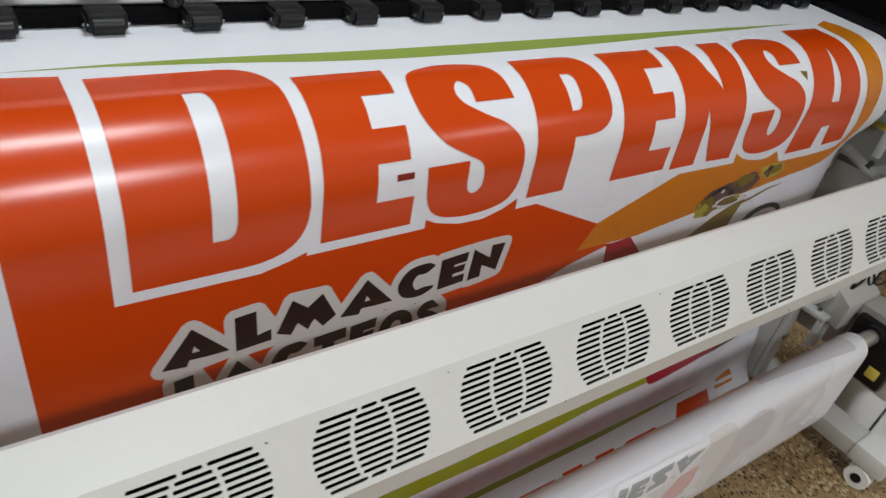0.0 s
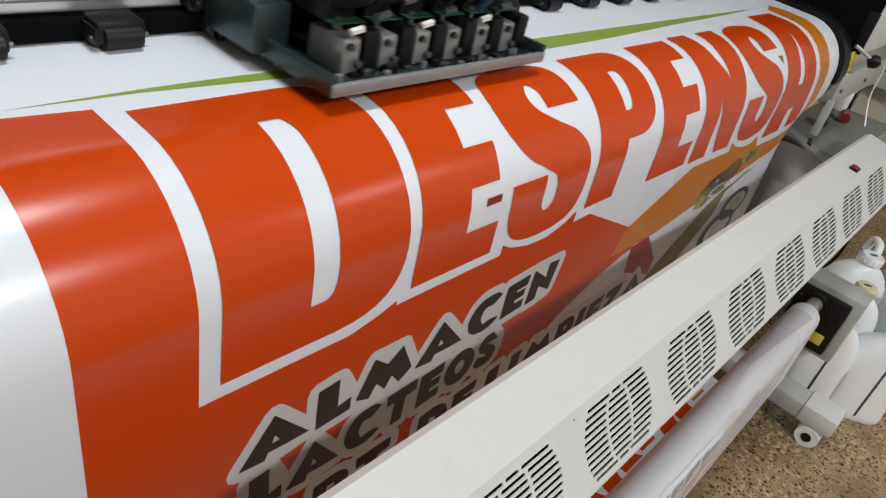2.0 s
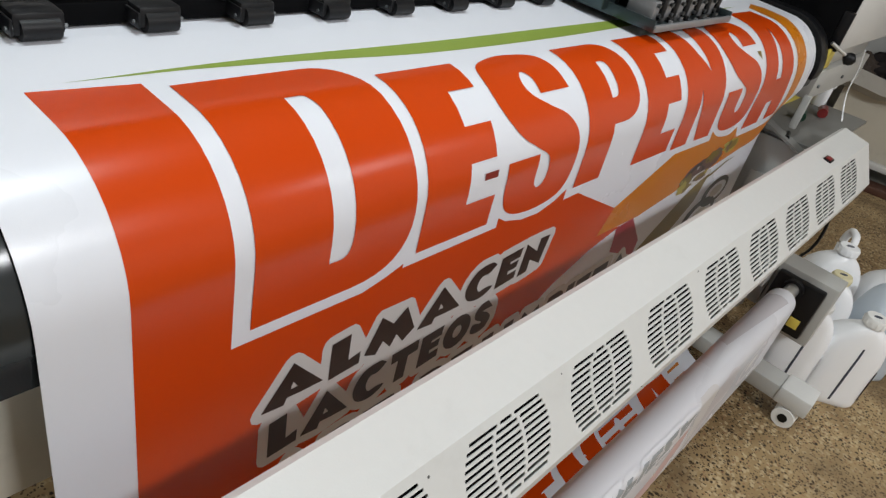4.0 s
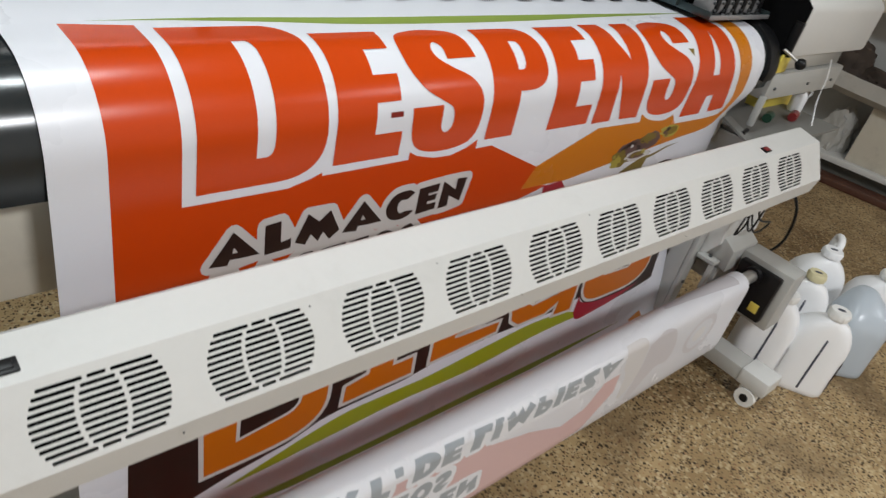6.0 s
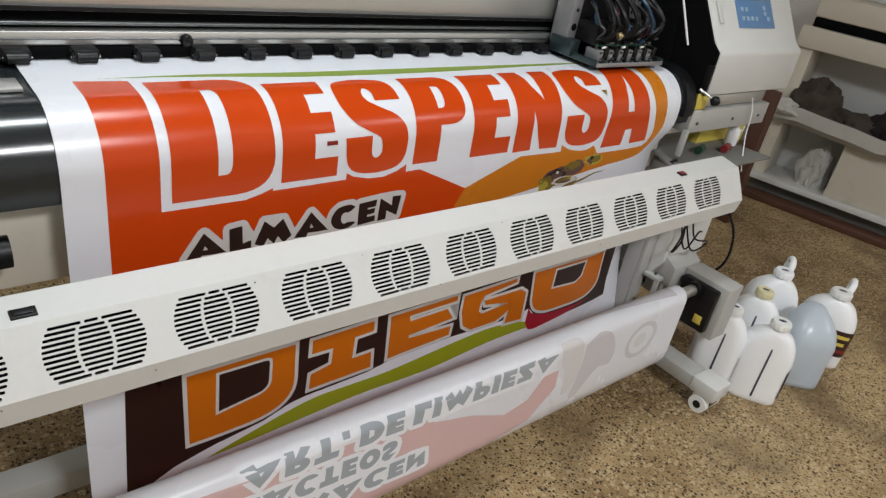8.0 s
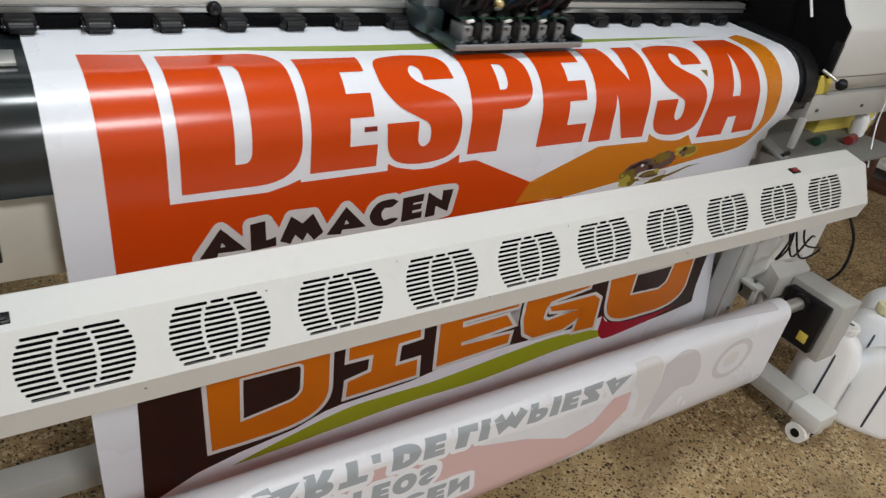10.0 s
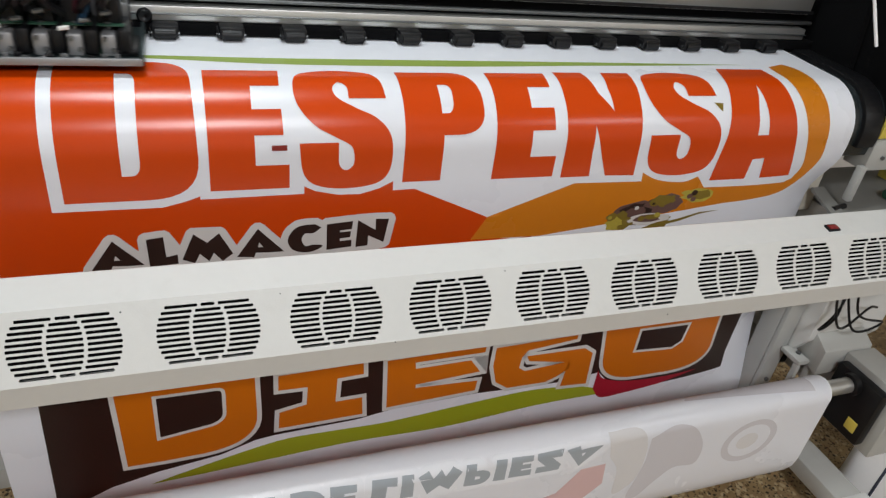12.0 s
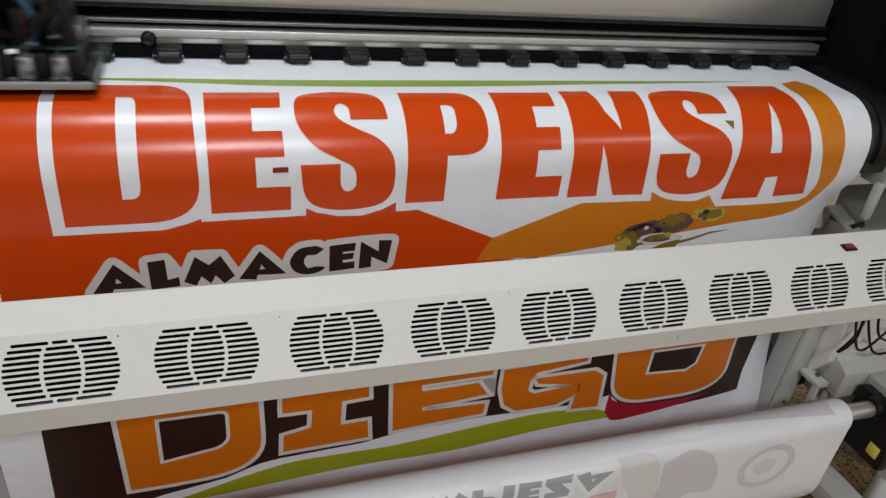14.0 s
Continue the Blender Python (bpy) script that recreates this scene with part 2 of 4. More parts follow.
    bm.faces.new(rings[-1])
    return bm


def smooth_path(points, n=8):
    """Catmull-Rom through the points."""
    p = [Vector(v) for v in points]
    p = [2 * p[0] - p[1]] + p + [2 * p[-1] - p[-2]]
    out = []
    for i in range(1, len(p) - 2):
        for k in range(n):
            t = k / n
            out.append(0.5 * (2 * p[i] + (p[i + 1] - p[i - 1]) * t + (2 * p[i - 1] - 5 * p[i] + 4 * p[i + 1] - p[i + 2]) * t * t + (3 * p[i] - p[i - 1] - 3 * p[i + 1] + p[i + 2]) * t ** 3))
    return out + [p[-2]]


def hose(points, r, n=8, steps=8):
    """A round cable or tube along a smooth line."""
    path = smooth_path(points, steps)
    bm = bmesh.new()
    rings = []
    for i, p in enumerate(path):
        d = (path[min(i + 1, len(path) - 1)] - path[max(i - 1, 0)]).normalized()
        q = d.to_track_quat("Z", "Y")
        rings.append([bm.verts.new(p + q @ Vector((r * math.cos(2 * math.pi * k / n), r * math.sin(2 * math.pi * k / n), 0))) for k in range(n)])
    for a, b in zip(rings, rings[1:]):
        for k in range(n):
            bm.faces.new((a[k], a[(k + 1) % n], b[(k + 1) % n], b[k]))
    bm.faces.new(rings[0][::-1])
    bm.faces.new(rings[-1])
    return bm


def mesh_of(name, bm, mat, smooth=True):
    me = bpy.data.meshes.new(name)
    bmesh.ops.recalc_face_normals(bm, faces=bm.faces)
    if smooth:
        for f in bm.faces:
            f.smooth = True
        for e in bm.edges:
            if len(e.link_faces) == 2 and e.calc_face_angle(0) > radians(38):
                e.smooth = False
    bm.to_mesh(me)
    bm.free()
    me.materials.append(mat)
    return me


def part(name, bm, mat, parent, label=""):
    ob = new(name, mesh_of(name, bm, mat))
    ob.parent = parent
    return tagged(ob, label)


def thing(name, label, category, group="", kind="", at=(0, 0, 0), turn=0.0):
    ob = new(name)
    ob.empty_display_size = 0.05
    ob.matrix_basis = pose(*at, 0, 0, turn)
    return tagged(ob, label, category, group, kind)


def solid(name, bm, mat, label, category, group="", kind=""):
    return tagged(new(name, mesh_of(name, bm, mat)), label, category, group, kind)


# ---------------------------------------------------------------- the room
X0, X1, Y0, Y1, H = -4.6, 3.0, -4.2, 1.55, 2.85
solid("floor", box(X0, X1, Y0, Y1, -0.1, 0, 0), M_FLOOR, "worn ochre terrazzo floor with dark chips", "floor", kind="structure")
solid("ceiling", box(X0 - 0.12, X1 + 0.12, Y0 - 0.12, Y1 + 0.12, H, H + 0.1, 0), M_CEIL, "plain white painted ceiling", "ceiling", kind="structure")
solid("wall_east", box(X1, X1 + 0.12, Y0, Y1, -0.1, H, 0), M_WALL, "off-white painted wall behind the second machine", "wall", kind="structure")
solid("wall_west", box(X0 - 0.12, X0, Y0, Y1, -0.1, H, 0), M_WALL, "off-white painted wall", "wall", kind="structure")
solid("wall_north", box(X0 - 0.12, X1 + 0.12, Y1, Y1 + 0.12, -0.1, H, 0), M_WALL, "off-white painted wall behind the printer", "wall", kind="structure")
solid("wall_south", box(X0 - 0.12, X1 + 0.12, Y0 - 0.12, Y0, -0.1, H, 0), M_WALL, "off-white painted wall", "wall", kind="structure")


def ceiling_lamp(x, y, wide, deep):
    lamp = thing("ceiling_lamp", "short white fluorescent batten lamp on the ceiling, unseen; the third is added fill", "lamp", "ceiling lamps", at=(x, y, LAMP_Z))
    part("housing", box(-wide / 2 - 0.04, wide / 2 + 0.04, -deep / 2 - 0.03, deep / 2 + 0.03, -0.02, 0.1, 0.006), M_BOTTLE, lamp)
    for dy in (-deep * 0.37, 0, deep * 0.37):
        part("tube", rod((-wide / 2, dy, -0.04), (wide / 2, dy, -0.04), 0.013), glow("tube_glow", (0.95, 0.98, 1.0), 6.0), lamp)
    return lamp


# the third fixture only houses the fill added for the right side
for row in LAMPS:
    ceiling_lamp(*row[:4])

# ---------------------------------------------------------------- the banner: its path from the platen over the drum, down, round a loop and onto the tube
DR, DCY, DCZ = 0.0905, 0.4355, 0.83
LOOP_R, LOOP_Y, LOOP_Z = 0.1, 0.235, 0.185
TUBE_Y, TUBE_Z, TUBE_R = 0.167, 0.352, 0.032
MEDIA_L, MEDIA_R = -1.503, -0.021
QUARTER = DR * math.pi / 2
S_BACK = QUARTER + DCZ - LOOP_Z
S_FRONT = S_BACK + math.pi * LOOP_R
S_TUBE = S_FRONT + TUBE_Z - LOOP_Z


def sheet_at(s):
    """Place (y, z) and outward normal of the printed side at s metres from the drum's top."""
    if s < 0:
        return DCY - s, DCZ + DR - 0.04 * s, 0.0, 1.0
    if s < QUARTER:
        a = s / DR
        return DCY - DR * math.sin(a), DCZ + DR * math.cos(a), -math.sin(a), math.cos(a)
    if s < S_BACK:
        f = (s - QUARTER) / (S_BACK - QUARTER)
        return DCY - DR - (DCY - DR - LOOP_Y - LOOP_R) * f, DCZ - (s - QUARTER), -1.0, 0.0
    if s < S_FRONT:
        a = (s - S_BACK) / LOOP_R
        return LOOP_Y + LOOP_R * math.cos(a), LOOP_Z - LOOP_R * math.sin(a), -math.cos(a), math.sin(a)
    if s < S_TUBE:
        return LOOP_Y - LOOP_R, LOOP_Z + (s - S_FRONT), 1.0, 0.0
    a = (s - S_TUBE) / TUBE_R
    return TUBE_Y - TUBE_R * math.cos(a), TUBE_Z + TUBE_R * math.sin(a), math.cos(a), -math.sin(a)


def ease(t):
    t = min(1.0, max(0.0, t))
    return t * t * (3 - 2 * t)


CURL_U = [-0.25 + 0.0229 * i for i in range(11)]
CURL_S = [0.16 + 0.02 * i for i in range(34)]


def curl(u, s):
    """The free edge bows back below the drum."""
    return 0.045 * max(0.0, (u + 0.25) / 0.229) ** 2 * ease((s - 0.165) / 0.115) * (1 - ease((s - 0.545) / 0.26))


def on_sheet(u, s, lift):
    y, z, ny, nz = sheet_at(s)
    if u > -0.25 and CURL_S[0] < s < CURL_S[-1]:
        i, k = min(9, int((u + 0.25) / 0.0229)), int((s - CURL_S[0]) / 0.02)
        a, b = (u - CURL_U[i]) / 0.0229, (s - CURL_S[k]) / 0.02
        y += (curl(CURL_U[i], CURL_S[k]) * (1 - a) + curl(CURL_U[i + 1], CURL_S[k]) * a) * (1 - b) + (curl(CURL_U[i], CURL_S[k + 1]) * (1 - a) + curl(CURL_U[i + 1], CURL_S[k + 1]) * a) * b
    return Vector((u, y + ny * lift, z + nz * lift))


def s_marks():
    """Where flat pieces must fold to follow the sheet."""
    out = [QUARTER * i / 10 for i in range(11)] + [S_BACK + (S_FRONT - S_BACK) * i / 12 for i in range(13)]
    return out + [S_TUBE + TUBE_R * math.pi * i / 8 for i in range(9)]


MARKS = s_marks()
U_MARKS = CURL_U[:-1]


def banner_sheet(parent):
    rows = sorted(set([-0.3, -0.15] + MARKS + CURL_S + [S_FRONT + 0.05 * i for i in range(1, 4)]))
    cols = [MEDIA_L + (-0.25 - MEDIA_L) * i / 10 for i in range(10)] + U_MARKS + [MEDIA_R]
    bm = bmesh.new()
    top = [[bm.verts.new(on_sheet(u, s, 0.0)) for u in cols] for s in rows]
    low = [[bm.verts.new(on_sheet(u, s, -0.0006)) for u in cols] for s in rows]
    for i in range(len(rows) - 1):
        for j in range(len(cols) - 1):
            bm.faces.new((top[i][j], top[i][j + 1], top[i + 1][j + 1], top[i + 1][j]))
            bm.faces.new((low[i][j], low[i + 1][j], low[i + 1][j + 1], low[i][j + 1]))
        for j in (0, len(cols) - 1):
            bm.faces.new((top[i][j], top[i + 1][j], low[i + 1][j], low[i][j]))
    return part("sheet", bm, M_VINYL, parent, "white vinyl sheet, curved over the drum")


def flat_mesh(curve):
    """Filled faces of a 2D curve or text as a bmesh."""
    ob = new("outline", curve)
    dg = bpy.context.evaluated_depsgraph_get()
    me = bpy.data.meshes.new_from_object(ob.evaluated_get(dg))
    bm = bmesh.new()
    bm.from_mesh(me)
    bpy.data.objects.remove(ob)
    bpy.data.meshes.remove(me)
    bpy.data.curves.remove(curve)
    return bm


def outline_mesh(loops, grow=0.0):
    cu = bpy.data.curves.new("outline", "CURVE")
    cu.dimensions, cu.fill_mode, cu.offset = "2D", "BOTH", grow
    for k, loop in enumerate(loops):
        area = sum(a[0] * b[1] - b[0] * a[1] for a, b in zip(loop, loop[1:] + loop[:1]))
        pts = list(loop) if (area > 0) == (k > 0) else list(loop)[::-1]
        sp = cu.splines.new("POLY")
        sp.points.add(len(pts) - 1)
        for p, (x, y) in zip(sp.points, pts):
            p.co = (x, y, 0, 1)
        sp.use_cyclic_u = True
    return flat_mesh(cu)


def plate(faces, grow):
    """A rounded plate that surrounds a letter."""
    pts = sorted({(round(x + grow * math.cos(k * math.pi / 5), 5), round(y + grow * math.sin(k * math.pi / 5), 5)) for f in faces for x, y in f for k in range(10)})
    hull = []
    for side in (pts, pts[::-1]):
        half = []
        for p in side:
            while len(half) > 1 and (half[-1][0] - half[-2][0]) * (p[1] - half[-2][1]) - (half[-1][1] - half[-2][1]) * (p[0] - half[-2][0]) <= 0:
                half.pop()
            half.append(p)
        hull += half[:-1]
    bm = bmesh.new()
    bm.faces.new([bm.verts.new((x, y, 0)) for x, y in hull])
    return bm


def lay(name, bm, mat, parent, lift, shift=0.0, label="", back=False):
    """Lays flat pieces, drawn in (u, -s), on the sheet."""
    lift *= 0.55
    for v in bm.verts:
        v.co.y -= shift
    lo, hi = min(-v.co.y for v in bm.verts), max(-v.co.y for v in bm.verts)
    curled = max(v.co.x for v in bm.verts) > -0.25
    for s in MARKS + (CURL_S if curled else []):
        if lo < s < hi:
            bmesh.ops.bisect_plane(bm, geom=bm.verts[:] + bm.edges[:] + bm.faces[:], plane_co=(0, -s, 0), plane_no=(0, 1, 0))
    if curled and hi > 0.16 and lo < 0.82:
        for u in U_MARKS:
            bmesh.ops.bisect_plane(bm, geom=bm.verts[:] + bm.edges[:] + bm.faces[:], plane_co=(u, 0, 0), plane_no=(1, 0, 0))
    left, right = min(v.co.x for v in bm.verts), max(v.co.x for v in bm.verts)
    if right - left > 0.2:
        for k in range(1, int((min(right, -0.25) - left) / 0.05) + 1):
            bmesh.ops.bisect_plane(bm, geom=bm.verts[:] + bm.edges[:] + bm.faces[:], plane_co=(left + 0.05 * k, 0, 0), plane_no=(1, 0, 0))
    side = -1 if back else 1
    normals = []
    for v in bm.verts:
        y, z, ny, nz = sheet_at(-v.co.y)
        normals.append(Vector((0, side * ny, side * nz)))
        v.co = on_sheet(v.co.x, -v.co.y, -0.0006 - lift - v.co.z if back else lift + v.co.z)
    bm.verts.index_update()
    for f in bm.faces:
        f.normal_update()
        f.smooth = True
        if f.normal.dot(normals[f.verts[0].index]) < 0:
            f.normal_flip()
    me = bpy.data.meshes.new(name)
    bm.to_mesh(me)
    bm.free()
    me.materials.append(mat)
    me.normals_split_custom_set_from_vertices(normals)
    ob = new(name, me)
    ob.parent = parent
    return tagged(ob, label)


def arc(cx, cy, rx, ry, a0, a1, n=9):
    return [(cx + rx * math.cos(radians(a0 + (a1 - a0) * i / n)), cy + ry * math.sin(radians(a0 + (a1 - a0) * i / n))) for i in range(n + 1)]


def bend(a, c, b, n=8):
    """A curved stroke from a to b that leans towards c."""
    return [((1 - t) ** 2 * a[0] + 2 * t * (1 - t) * c[0] + t * t * b[0], (1 - t) ** 2 * a[1] + 2 * t * (1 - t) * c[1] + t * t * b[1]) for t in [i / n for i in range(n + 1)]]


def flow(*points, n=5):
    """A smooth stroke through the points."""
    return [(p.x, p.y) for p in smooth_path([(x, y, 0) for x, y in points], n)]


GLYPHS = {
    "D": [[(0, 0)] + bend((0.6, 0), (1, 0), (1, 0.25)) + bend((0.98, 0.76), (0.97, 1), (0.7, 1)) + [(0, 1)],
          [(0.43, 0.16)] + bend((0.5, 0.16), (0.57, 0.16), (0.57, 0.25), 5) + bend((0.575, 0.74), (0.565, 0.82), (0.52, 0.82), 5) + [(0.43, 0.82)]],
    "E": [[(0, 0), (1, 0), (1, 0.19), (0.57, 0.19), (0.565, 0.415), (0.93, 0.415), (0.92, 0.6), (0.555, 0.6), (0.565, 0.795), (0.93, 0.795), (0.96, 1), (0, 1)]],
    "S": [flow((0.555, 0.685), (0.55, 0.79), (0.47, 0.835), (0.4, 0.77), (0.44, 0.69), (0.62, 0.61), (0.82, 0.54), (0.96, 0.43), (1, 0.28), (0.97, 0.12), (0.83, 0.03), (0.5, 0), (0.2, 0.035), (0.06, 0.14), (0.02, 0.365))
          + flow((0.42, 0.365), (0.43, 0.2), (0.505, 0.15), (0.585, 0.2), (0.56, 0.33), (0.4, 0.4), (0.18, 0.49), (0.03, 0.63), (0, 0.78), (0.06, 0.92), (0.25, 0.98), (0.5, 1), (0.8, 0.96), (0.92, 0.86), (0.95, 0.685))],
    "P": [[(0, 0), (0.48, 0), (0.48, 0.39)] + bend((0.66, 0.39), (1, 0.39), (1, 0.58)) + bend((1, 0.66), (0.99, 1), (0.64, 1)) + [(0, 1)],
          [(0.46, 0.56)] + bend((0.53, 0.56), (0.61, 0.56), (0.62, 0.66), 5) + bend((0.625, 0.76), (0.61, 0.82), (0.55, 0.82), 4) + [(0.46, 0.82)]],
    "N": [[(0.02, 0.01), (0.39, 0.01), (0.365, 0.23), (0.36, 0.45), (0.5, 0.18), (0.6, 0.01), (0.99, 0), (0.965, 0.31), (0.96, 0.62), (1, 1), (0.64, 1), (0.585, 0.77), (0.6, 0.56), (0.44, 0.72), (0.38, 1), (0.02, 1), (0, 0.7), (0.01, 0.38)]],
    "A": [[(0, 0), (0.42, 0), (0.44, 0.16), (0.58, 0.165), (0.61, 0), (1, 0), (0.93, 0.2), (0.86, 0.41), (0.81, 0.62), (0.79, 0.8), (0.78, 1), (0.22, 1), (0.14, 0.82), (0.08, 0.6), (0.045, 0.33)], [(0.4, 0.35), (0.53, 0.35), (0.505, 0.52), (0.46, 0.75), (0.395, 0.55)]],
    "B": [[(0.02, 0), (0.3, 0)] + bend((0.58, 0.015), (1.02, 0.06), (1, 0.5)) + [(0.99, 1), (0, 1)], [(0.25, 0.31), (0.66, 0.4)] + bend((0.66, 0.4), (0.77, 0.45), (0.77, 0.58), 5) + bend((0.77, 0.84), (0.77, 0.93), (0.7, 0.93), 4) + [(0.25, 0.93)]],
    "I": [[(0, 0), (1, 0.03), (0.98, 0.36), (0.66, 0.35), (0.67, 0.78), (0.98, 0.8), (0.97, 1), (0, 0.97), (0, 0.71), (0.33, 0.7), (0.32, 0.38), (0.01, 0.3)]],
    "e": [[(0.03, 0), (0.96, 0.08), (0.97, 0.29), (0.31, 0.33), (0.31, 0.4), (0.98, 0.48), (0.86, 0.75), (0.29, 0.73), (0.28, 0.86), (1, 0.88), (1, 1), (0, 0.97)]],
    "G": [[(0.23, 0), (0.72, 0)] + [(0.86, 0.1), (0.99, 0.24), (0.99, 0.42), (0.41, 0.34), (0.33, 0.43), (0.34, 0.66), (0.4, 0.8), (1, 0.91), (1, 1), (0, 0.95), (0, 0.55), (0.07, 0.18)]],
    "J": [[(0.05, 0.86), (0.64, 0.68), (0.6, 0.04), (1, 0), (0.97, 0.84), (0.83, 1), (0, 1)]],
    "O": [bend((0.38, 0), (0.08, 0), (0.04, 0.42)) + [(0, 1), (0.99, 1)] + bend((1, 0.36), (0.98, 0.03), (0.66, 0)), [(0.28, 0.5), (0.62, 0.46), (0.7, 0.58), (0.72, 0.95), (0.28, 0.95)]],
}
# chunky hand-drawn capitals: width over height, then their loops
CAPS = {
    "A": (1.42, [[(0, 0.06), (0.35, 0), (0.39, 0.17), (0.68, 0.14), (1, 0.14), (0.45, 1)], [(0.43, 0.34), (0.57, 0.34), (0.47, 0.54)]]),
    "L": (0.83, [[(0.04, 0), (1, 0.05), (0.99, 0.36), (0.6, 0.29), (0.56, 1), (0, 0.95)]]),
    "M": (1.47, [[(0, 0.15), (0.23, 0), (0.34, 0.32), (0.52, 0.03), (0.62, 0.32), (0.79, 0), (1, 0.24), (0.74, 0.98), (0.5, 0.68), (0.24, 1)]]),
    "C": (1.1, [flow((0.95, 0.88), (0.72, 0.7), (0.48, 0.7), (0.38, 0.46), (0.5, 0.22), (0.72, 0.25), (1, 0.2), (0.76, 0.03), (0.44, 0), (0.14, 0.13), (0, 0.42), (0.06, 0.7), (0.25, 0.93), (0.52, 1), (0.78, 1), n=3)]),
    "E": (0.83, [[(0.01, 0), (0.98, 0.06), (0.97, 0.3), (0.51, 0.28), (0.5, 0.4), (0.91, 0.42), (0.94, 0.63), (0.5, 0.61), (0.5, 0.7), (0.97, 0.72), (1, 1), (0, 0.94)]]),
    "N": (1.06, [[(0, 0), (0.37, 0.03), (0.37, 0.42), (0.88, 0.12), (1, 0.98), (0.6, 1), (0.61, 0.58), (0.04, 0.99)]]),
    "T": (1.0, [[(0.27, 0), (0.64, 0.02), (0.64, 0.66), (1, 0.7), (0.98, 1), (0, 0.95), (0.03, 0.66), (0.28, 0.67)]]),
    "O": (1.15, [arc(0.5, 0.5, 0.5, 0.5, 0, 342, 19), arc(0.5, 0.5, 0.17, 0.2, 0, 330, 11)]),
    "S": (0.85, [flow((0.95, 0.72), (0.55, 0.72), (0.45, 0.68), (0.75, 0.56), (1, 0.36), (0.86, 0.08), (0.45, 0), (0.02, 0.1), (0.05, 0.36), (0.45, 0.29), (0.5, 0.36), (0.12, 0.52), (0.02, 0.76), (0.25, 0.96), (0.6, 1), n=3)]),
    "R": (0.98, [[(0.02, 0), (0.36, 0.02), (0.38, 0.32), (0.66, 0), (1, 0.08), (0.72, 0.4)] + bend((0.72, 0.4), (1, 0.5), (0.94, 0.76), 4) + bend((0.94, 0.76), (0.86, 1), (0.5, 1), 4) + [(0, 0.95)], [(0.36, 0.58), (0.58, 0.62), (0.58, 0.74), (0.36, 0.74)]]),
    "D": (1.05, [[(0.02, 0)] + bend((0.4, 0), (1, 0.05), (1, 0.52), 6) + bend((1, 0.52), (0.95, 1), (0.4, 1), 6) + [(0, 0.95)], [(0.36, 0.28), (0.58, 0.36), (0.6, 0.64), (0.36, 0.72)]]),
    "I": (0.42, [[(0.05, 0), (0.95, 0.03), (1, 1), (0, 0.96)]]),
    "P": (0.92, [[(0.02, 0), (0.4, 0.02), (0.4, 0.3)] + bend((0.5, 0.3), (1, 0.34), (0.98, 0.68), 5) + bend((0.98, 0.68), (0.9, 1), (0.5, 1), 5) + [(0, 0.95)], [(0.38, 0.54), (0.6, 0.6), (0.6, 0.73), (0.38, 0.74)]]),
    "Z": (0.98, [[(0, 0.02), (1, 0), (0.96, 0.32), (0.58, 0.3), (1, 0.74), (0.96, 1), (0.04, 0.97), (0.06, 0.68), (0.42, 0.7), (0, 0.26)]]),
    ".": (0.3, [[(0, 0), (1, 0.02), (0.96, 0.3), (0.04, 0.28)]]),
}


def glyph(letter, u0, u1, s0, s1, slant=0.0):
    """A letter's loops in (u, -s), its head at s0 and its foot at s1; slant leans the head to the right."""
    return [[(u0 + (u1 - u0) * x + slant * y, -s1 + (s1 - s0) * y) for x, y in loop] for loop in GLYPHS[letter]]


def draw(name, loops, mat, parent, lift, shift=0.0, grow=0.0, label="", back=False):
    return lay(name, outline_mesh(loops, grow), mat, parent, lift, shift, label, back)


def poly(*uv):
    return [[(u, -s) for u, s in uv]]


TITLE = [("D", -1.354, -1.186, -0.021, 0.206), ("E", -1.173, -1.066, 0.006, 0.197), ("S", -1.055, -0.917, 0.005, 0.202), ("P", -0.899, -0.773, 0.009, 0.196),
         ("E", -0.753, -0.645, 0.008, 0.198), ("N", -0.632, -0.486, 0.003, 0.203), ("S", -0.475, -0.327, 0.0, 0.207), ("A", -0.322, -0.134, -0.021, 0.221)]
NAME = [("B", -1.336, -1.120, 0.545, 0.705), ("I", -1.084, -0.933, 0.545, 0.671), ("e", -0.894, -0.705, 0.544, 0.661), ("G", -0.683, -0.510, 0.546, 0.659), ("J", -0.614, -0.460, 0.583, 0.681), ("O", -0.446, -0.158, 0.545, 0.683)]


def words_on(parent, d, right, pale, dark, label, back=False):
    """The three lines of slanted capitals, each letter on a pale plate."""
    row = 0
    for words, u0, u1, s0, s1 in (("ALMACEN", -1.335, -0.915, 0.267, 0.314), ("LACTEOS", -1.325, -1.0, 0.328, 0.376), ("ART. DE LIMPIEZA", -1.325, right, 0.395, 0.444)):
        gap, high = 0.14, s1 - s0
        total = sum(0.3 if ch == " " else CAPS[ch][0] + gap for ch in words) - gap
        k, x = (u1 - u0) / (total * high), u0
        for ch in words:
            if ch == " ":
                x += 0.3 * high * k
                continue
            row += 1
            w = CAPS[ch][0] * high * k
            foot = -s1 + 0.026 * (x - u0)
            loops = [[(x + w * a, foot + high * b) for a, b in loop] for loop in CAPS[ch][1]]
            lay("letter_plate", plate(loops[:1], 0.0115), pale, parent, 0.0007 + 0.00002 * row, d, "", back)
            draw("letter", loops, dark, parent, 0.0016, d, 0.0004, label, back)
            x += w + gap * high * k


